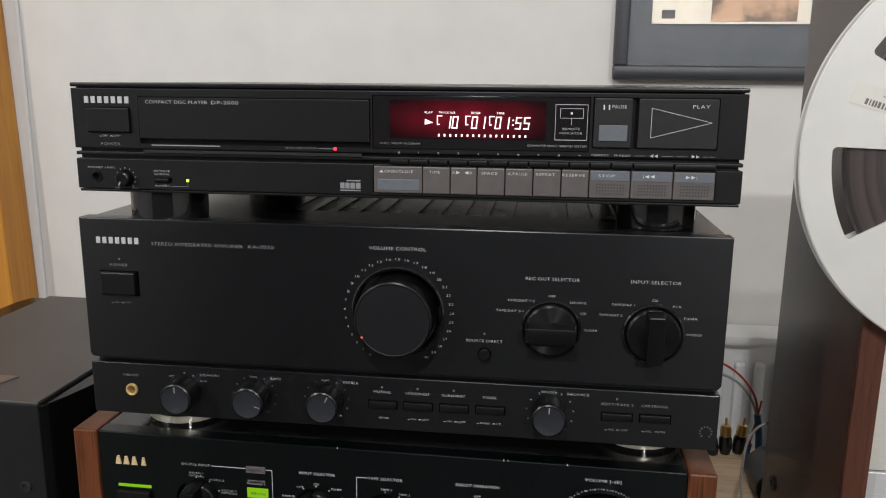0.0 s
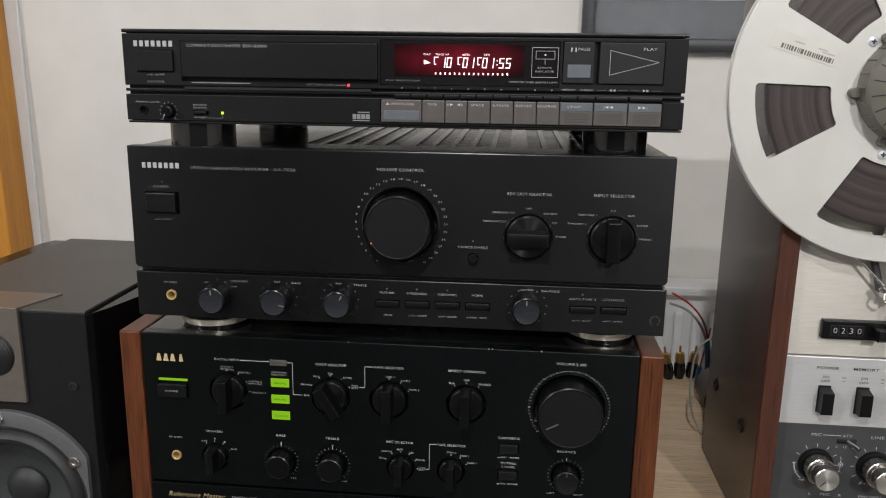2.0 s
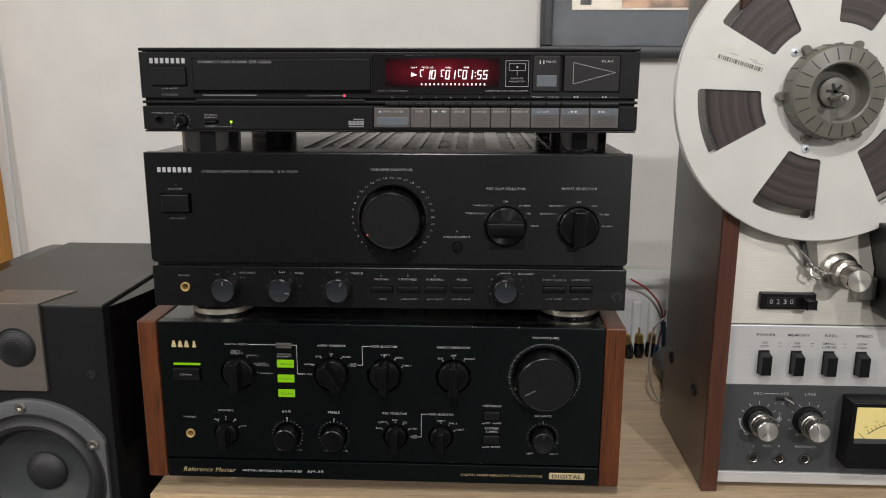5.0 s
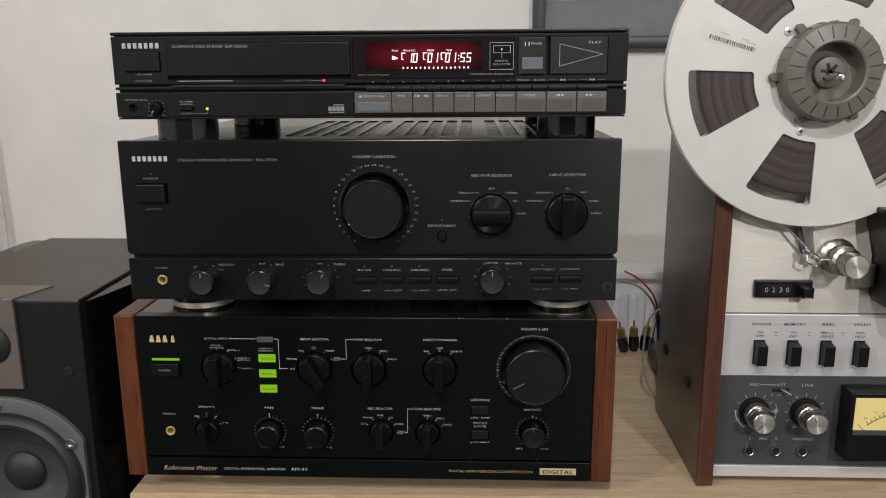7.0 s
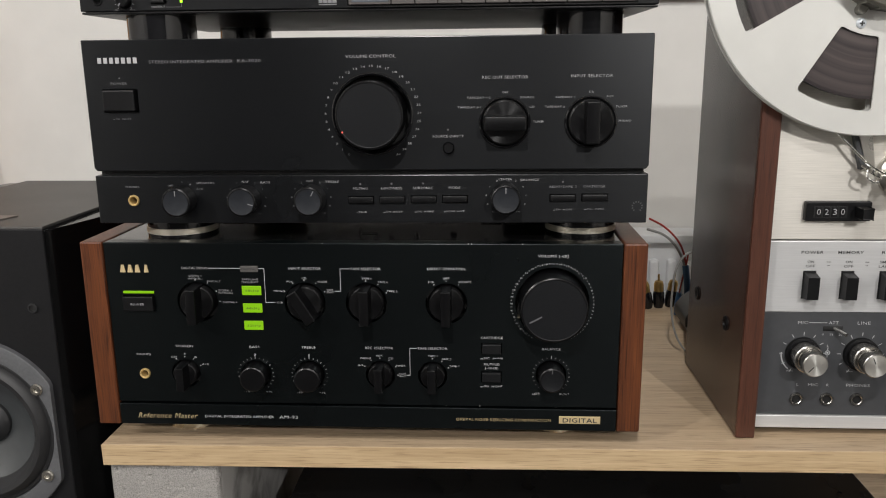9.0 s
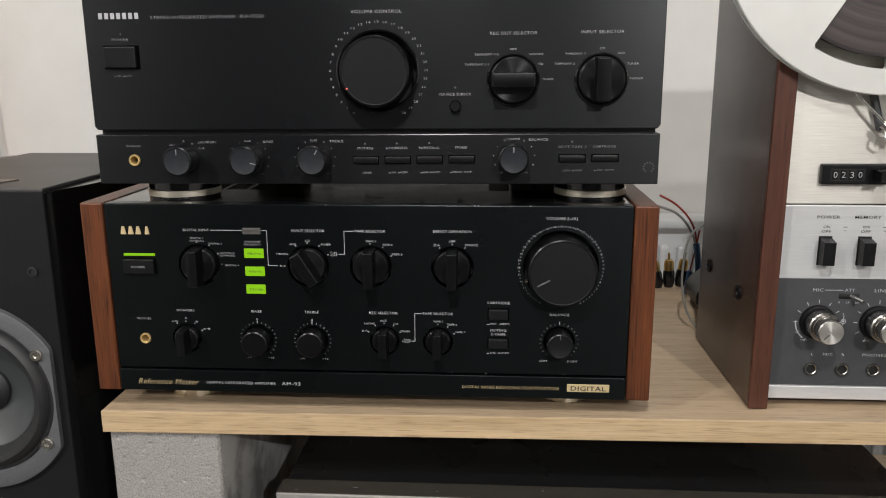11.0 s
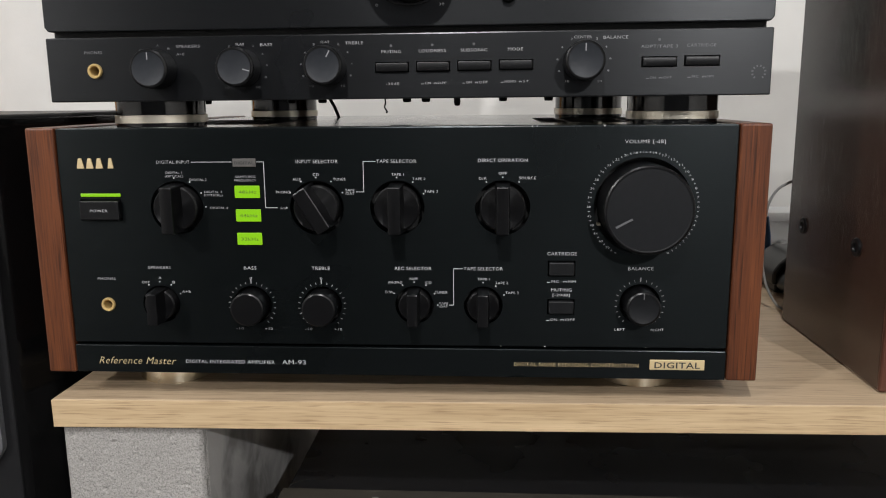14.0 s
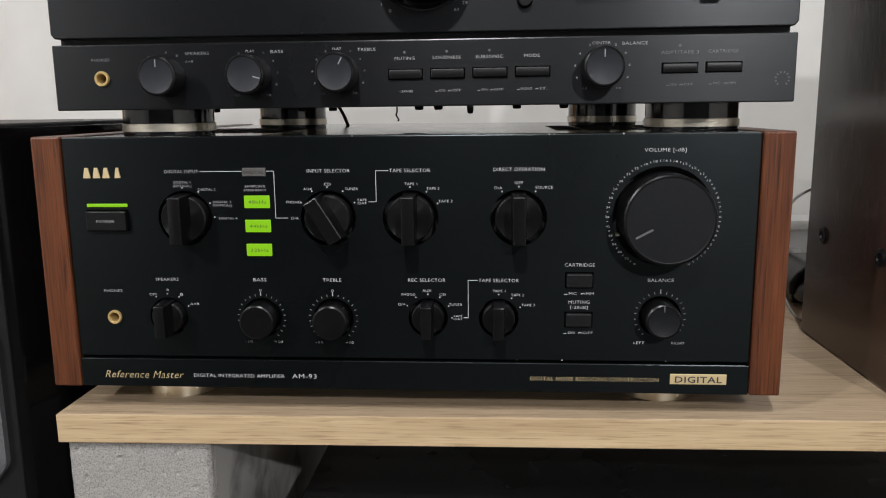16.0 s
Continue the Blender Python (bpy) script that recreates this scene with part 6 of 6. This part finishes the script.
# ---- loudspeaker ----
def loudspeaker():
    x0, x1, y0, y1, z0, z1 = -0.455, -0.2755, 0.022, 0.305, FLOOR_Z + 0.02, 0.1890
    s = thing("loudspeaker", (-0.36, 0.15, FLOOR_Z), "charcoal floor-standing loudspeaker with gloss black sides", "loudspeaker")
    part("plinth", box(x0 - 0.02, x1 + 0.02, y0 + 0.01, y1 + 0.01, FLOOR_Z, FLOOR_Z + 0.021, 0.003), GLOSS_BLACK, s)
    cab = part("cabinet", box(x0, x1, y0 + 0.0118, y1, z0, z1 - 0.002, 0.001), SPEAKER_GREY, s)
    baffle = part("baffle", box(x0, x1, y0, y0 + 0.0115, z0, z1 - 0.002, 0.0012), SPEAKER_GREY, s, "charcoal front baffle")
    for ob in (baffle, cab):
        wells = bmesh.new()
        for cz in (0.0, -0.19):
            disc_cut(-0.3600, cz, 0.0737, y0 - 0.01, y0 + 0.035, wells, 72)
        cut(ob, wells)
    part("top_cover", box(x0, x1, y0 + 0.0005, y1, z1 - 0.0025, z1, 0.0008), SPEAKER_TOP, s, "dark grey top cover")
    for side in (-1, 1):
        e = x1 if side > 0 else x0
        outline = [(e, y0 + 0.001), (e + side * 0.006, y0 + 0.006)]
        for k in range(1, 9):
            f = k / 8
            outline.append((e + side * (0.006 + 0.022 * math.sin(f * math.pi / 2)), y0 + 0.006 + 0.13 * f))
        outline += [(e + side * 0.028, y1 - 0.02), (e + side * 0.022, y1), (e, y1)]
        part("side_panel", extruded(outline, z0, z1 - 0.003, 0.0012), SPEAKER_SIDE, s, "curved gloss black side panel")
    cx = -0.3655
    plate = extruded([(cx - 0.0330, y0 - 0.0035), (cx + 0.0275, y0 - 0.0035), (cx + 0.0275, y0 + 0.001), (cx - 0.0330, y0 + 0.001)], 0.0985, z1 + 0.0015, 0.0006)
    plate = part("tweeter_plate", plate, BRONZE_PLATE, s, "bronze-grey tweeter plate folded over the top")
    part("plate_flap", extruded([(cx - 0.0330, y0 - 0.003), (cx + 0.0275, y0 - 0.003), (cx + 0.0420, y0 + 0.046), (cx - 0.0330, y0 + 0.046)], z1 - 0.0005, z1 + 0.0014, 0.0004), BRONZE_PLATE, plate)
    part("tweeter_dish", lathe(cx, 0.1445, [(0.0208, y0 - 0.0036), (0.0204, y0 - 0.0042), (0.0198, y0 - 0.0036), (0, y0 - 0.0034)], 56), RUBBER, s)
    dome = bmesh.new()
    for ring in range(9):
        rr = 0.0022 * ring + 0.0011
        n = max(1, int(2 * math.pi * rr / 0.0023))
        for k in range(n):
            w = 2 * math.pi * (k + 0.5 * (ring % 2)) / n
            y = y0 - 0.0035 - 0.0075 * math.cos(min(1, rr / 0.0205) * math.pi / 2)
            lathe(cx + rr * math.cos(w), 0.1445 + rr * math.sin(w), [(0.00062, y), (0.00105, y - 0.0003), (0.00112, y + 0.0002)], 6, dome)
    part("tweeter_grille", dome, GREY_PLASTIC, s, "perforated metal tweeter grille", kind="stuff")
    part("tweeter_dome", lathe(cx, 0.1445, [(0.0200, y0 - 0.0032), (0.0160, y0 - 0.0065), (0.0100, y0 - 0.0090), (0.0040, y0 - 0.0102), (0, y0 - 0.0104)], 40), RUBBER, s)
    for cz in (0.0000, -0.1900):
        ring = lathe(-0.3600, cz, [(0.0895, y0 + 0.001), (0.0890, y0 - 0.0042), (0.0875, y0 - 0.0050), (0.0740, y0 - 0.0046), (0.0733, y0 - 0.0030), (0.0730, y0 + 0.004)], 120)
        for v in ring.verts:
            v.co.x = max(-0.3600 - 0.0762, min(-0.3600 + 0.0762, v.co.x))
        w = part("woofer", ring, RING_GREY, s, "grey cast woofer ring")
        part("surround", lathe(-0.3600, cz, [(0.0735, y0 - 0.0010), (0.0715, y0 - 0.0022), (0.0690, y0 - 0.0020), (0.0670, y0 - 0.0060), (0.0630, y0 - 0.0085), (0.0585, y0 - 0.0075), (0.0548, y0 - 0.0025), (0.0532, y0 + 0.0020), (0.0515, y0 + 0.004)], 96), RUBBER, w)
        part("cone", lathe(-0.3600, cz, [(0.0530, y0 + 0.0030), (0.0460, y0 + 0.0075), (0.0360, y0 + 0.0130), (0.0190, y0 + 0.0190), (0.0186, y0 + 0.020)], 96), CONE_GREY, w)
        part("dust_cap", lathe(-0.3600, cz, [(0.0215, y0 + 0.0185), (0.0210, y0 + 0.0150), (0.0165, y0 + 0.0100), (0.0090, y0 + 0.0070), (0, y0 + 0.0060)], 64), RUBBER, w)
        for deg, far in ((33.3, 0.0767), (-33.3, 0.0767), (95, 0.0815), (-95, 0.0815), (146.7, 0.0767), (-146.7, 0.0767)):
            a = radians(deg)
            x, z = -0.3600 + far * math.cos(a), cz + far * math.sin(a)
            part("screw", lathe(x, z, [(0.0056, y0 - 0.0040), (0.0056, y0 - 0.0062), (0.0047, y0 - 0.0074), (0.0024, y0 - 0.0074), (0.0021, y0 - 0.0056), (0, y0 - 0.0056)], 24), SATIN_STEEL, w)
    part("grille_socket", lathe(-0.2925, 0.1165, [(0.0030, y0 - 0.0004), (0.0032, y0 - 0.0016), (0.0044, y0 - 0.0014), (0.0047, y0 + 0.001)], 24), RUBBER, s)
    part("socket_hole", lathe(-0.2925, 0.1165, [(0.0031, y0 - 0.0006), (0.0001, y0 - 0.0004)], 20), HOLE_BLACK, s)


loudspeaker()


# ---- receiver on the lower shelf ----
def receiver():
    r = thing("stereo_receiver", (0.19, 0.2, -0.2425), "silver-fronted receiver with a black top on the lower shelf", "receiver")
    x0, x1, y0, z0, z1 = -0.0840, 0.4700, 0.000, -0.2300, -0.0750
    part("case", box(x0 + 0.003, x1 - 0.003, y0 + 0.022, 0.36, z0, z1 - 0.001, 0.001), BLACK_STEEL, r)
    front = part("front_panel", box(x0, x1, y0, y0 + 0.022, z0, z1, 0.0012), RECEIVER_ALU, r, "brushed silver front panel")
    bezel = part("top_bezel", box(x0 + 0.0004, x1 - 0.0004, y0 + 0.0014, y0 + 0.0235, z1 - 0.0010, z1 + 0.0006, 0.0003), BEZEL_BRONZE, r, "dull bronze-grey top edge of the front")
    for x, y, w in ((-0.0690, 0.006, 0.0030), (-0.0180, 0.012, 0.0045), (0.0560, 0.009, 0.0014), (0.1480, 0.015, 0.0016), (0.2450, 0.008, 0.0012), (0.3610, 0.013, 0.0018)):
        part("scratch", box(x, x + w, y0 + y, y0 + y + 0.0008, z1 + 0.0004, z1 + 0.00075), PRINT_DIM, bezel)
    part("side_edge", box(x0 - 0.0022, x0 - 0.0002, y0 + 0.001, y0 + 0.021, z0 + 0.001, z1 - 0.001, 0.0004), BLACK_PLASTIC, r)
    for x in (-0.05, 0.43):
        for y in (0.05, 0.32):
            foot(r, x, y, 0.014, -0.2425, z0 + 0.001, RUBBER)
    part("dial_frame", box(-0.0640, 0.2285, y0 - 0.0012, y0 + 0.002, -0.165, -0.0895, 0.0008), PRINT_BLACK, front)
    part("dial_rim", box(-0.0618, 0.2262, y0 - 0.0028, y0 + 0.002, -0.0935, -0.0915, 0.0005), SILVER_PAINT, front)
    part("dial_glass", box(-0.0612, 0.2256, y0 - 0.0020, y0 + 0.002, -0.163, -0.0938, 0.0003), SMOKED, front, "dark dial glass")
    part("gold_emblem", lathe(-0.0420, -0.0985, [(0, y0 - 0.0024), (0.0028, y0 - 0.0024), (0.0028, y0)], 24), BRASS, r)
    for k in range(7):
        x = -0.0365 + 0.0054 * k
        part("gold_emblem", box(x, x + 0.0042, y0 - 0.0024, y0 - 0.001, -0.1003, -0.0967), material("dull_gold_print", (0.16, 0.12, 0.07), 0.5) if k == 0 else bpy.data.materials["dull_gold_print"], r)
    bar(0.0035, 0.0039, -0.1010, -0.0960, r, PRINT_GREY, y=y0 - 0.0022)
    letters("KR-9340", 0.0160, -0.0985, 0.0026, r, PRINT_GREY, y=y0 - 0.0024, width=0.0200)
    for word, x in (("TUNING", 0.275), ("SELECTOR", 0.335), ("VOLUME", 0.398)):
        letters(word, x, -0.0945, 0.0020, front, PRINT_BLACK, y=y0 - 0.0003, width=0.0028 * len(word))
        round_knob(r, x, -0.135, 0.020, y0 - 0.022, base=y0, name="tuning_knob")
    tag = part("price_tag", box(0.4030, 0.4230, y0 - 0.0008, y0 + 0.001, -0.0950, -0.0810, 0.0003), PRINT_BLACK, r, "small black price tag with a pound sign")
    letters("\u00a3", 0.4095, -0.0880, 0.0085, tag, PRINT_WHITE, y=y0 - 0.0010, width=0.0060)


receiver()


# ---- cables, plugs and the power brick behind the stack ----
def plug(x, y, lean):
    p = thing("phono_plug", (x, y, 0.0), "gold-tipped dark phono plug standing on the shelf", "plug", group="phono plugs behind the amplifiers")
    k = 0.72
    for name, profile, mat, label in (("barrel", [(0, 0.0), (0.0080, 0.0), (0.0105, 0.010), (0.0105, 0.026), (0.0088, 0.031), (0.0088, 0.0315)], GLOSS_BLACK, ""),
                                      ("collar", [(0.0088, 0.031), (0.0088, 0.044), (0.0070, 0.050), (0.0040, 0.051), (0.0025, 0.0515)], DULL_BRASS, "gold collar"),
                                      ("pin", [(0.0020, 0.051), (0.0020, 0.062), (0.0010, 0.0635), (0, 0.064)], DULL_BRASS, "gold pin")):
        part(name, lathe(x, 0, [(r * k, z * k) for r, z in profile], 24, axis="z", cy=y), mat, p, label)
    p.location.z = 0.0040
    p.rotation_euler = (0, radians(lean), 0)


for x, y, lean in ((0.3340, 0.404, -2), (0.3490, 0.408, 7), (0.3195, 0.400, -11)):
    plug(x, y, lean)


def power_brick():
    p = thing("power_adapter", (0.370, 0.32, 0.004), "black power adapter lying on the shelf behind the tape deck", "adapter")
    part("housing", prism([(0.340, 0.014), (0.340, 0.027), (0.346, 0.036), (0.358, 0.046), (0.420, 0.046), (0.420, 0.014)], 0.285, 0.345, bevel=0.003), BLACK_PLASTIC, p)
    part("base", box(0.346, 0.412, 0.295, 0.338, 0.0040, 0.0145, 0.002), BLACK_PLASTIC, p)
    part("plug_head", lathe(0.355, 0.018, [(0, 0.262), (0.0095, 0.262), (0.011, 0.266), (0.011, 0.288)], 24), BLACK_PLASTIC, p)


power_brick()
lead = thing("speaker_lead", (0.360, 0.37, 0.0), "grey and red stripped cable ends in blue sleeving", "cable")
part("blue_sleeve", tube([(0.3610, 0.365, 0.030), (0.3605, 0.368, 0.048), (0.3575, 0.370, 0.070)], 0.0040), CABLE_BLUE, lead, "blue heat-shrink sleeve")
part("blue_tail", tube([(0.3500, 0.372, 0.0), (0.3505, 0.372, 0.020), (0.3520, 0.371, 0.034)], 0.0032), CABLE_BLUE, lead)
part("red_core", tube([(0.3575, 0.370, 0.068), (0.3560, 0.371, 0.082), (0.3500, 0.372, 0.097), (0.3400, 0.373, 0.110), (0.3270, 0.374, 0.121), (0.3100, 0.376, 0.130)], 0.0013), CABLE_RED, lead, "red insulated core")
part("red_tail", tube([(0.3520, 0.371, 0.032), (0.3545, 0.370, 0.050), (0.3585, 0.370, 0.072), (0.3605, 0.370, 0.087)], 0.0011), CABLE_RED, lead)
part("grey_core", tube([(0.3570, 0.370, 0.068), (0.3530, 0.371, 0.080), (0.3450, 0.373, 0.094), (0.3360, 0.374, 0.104), (0.3250, 0.375, 0.111), (0.3080, 0.377, 0.116)], 0.0016), CABLE_GREY, lead, "grey insulated core")
solo("grey_cable", tube([(0.365, 0.232, 0.130), (0.345, 0.230, 0.127), (0.3290, 0.230, 0.1215), (0.3180, 0.230, 0.1140), (0.3110, 0.230, 0.0990), (0.3090, 0.230, 0.0780), (0.3088, 0.230, 0.0560), (0.3138, 0.230, 0.0300),
                         (0.3225, 0.230, 0.0125), (0.3320, 0.230, 0.0045), (0.350, 0.232, 0.0022), (0.385, 0.236, 0.002)], 0.0012), CABLE_GREY,
     "thin grey cable looping down behind the tape deck", "cable")
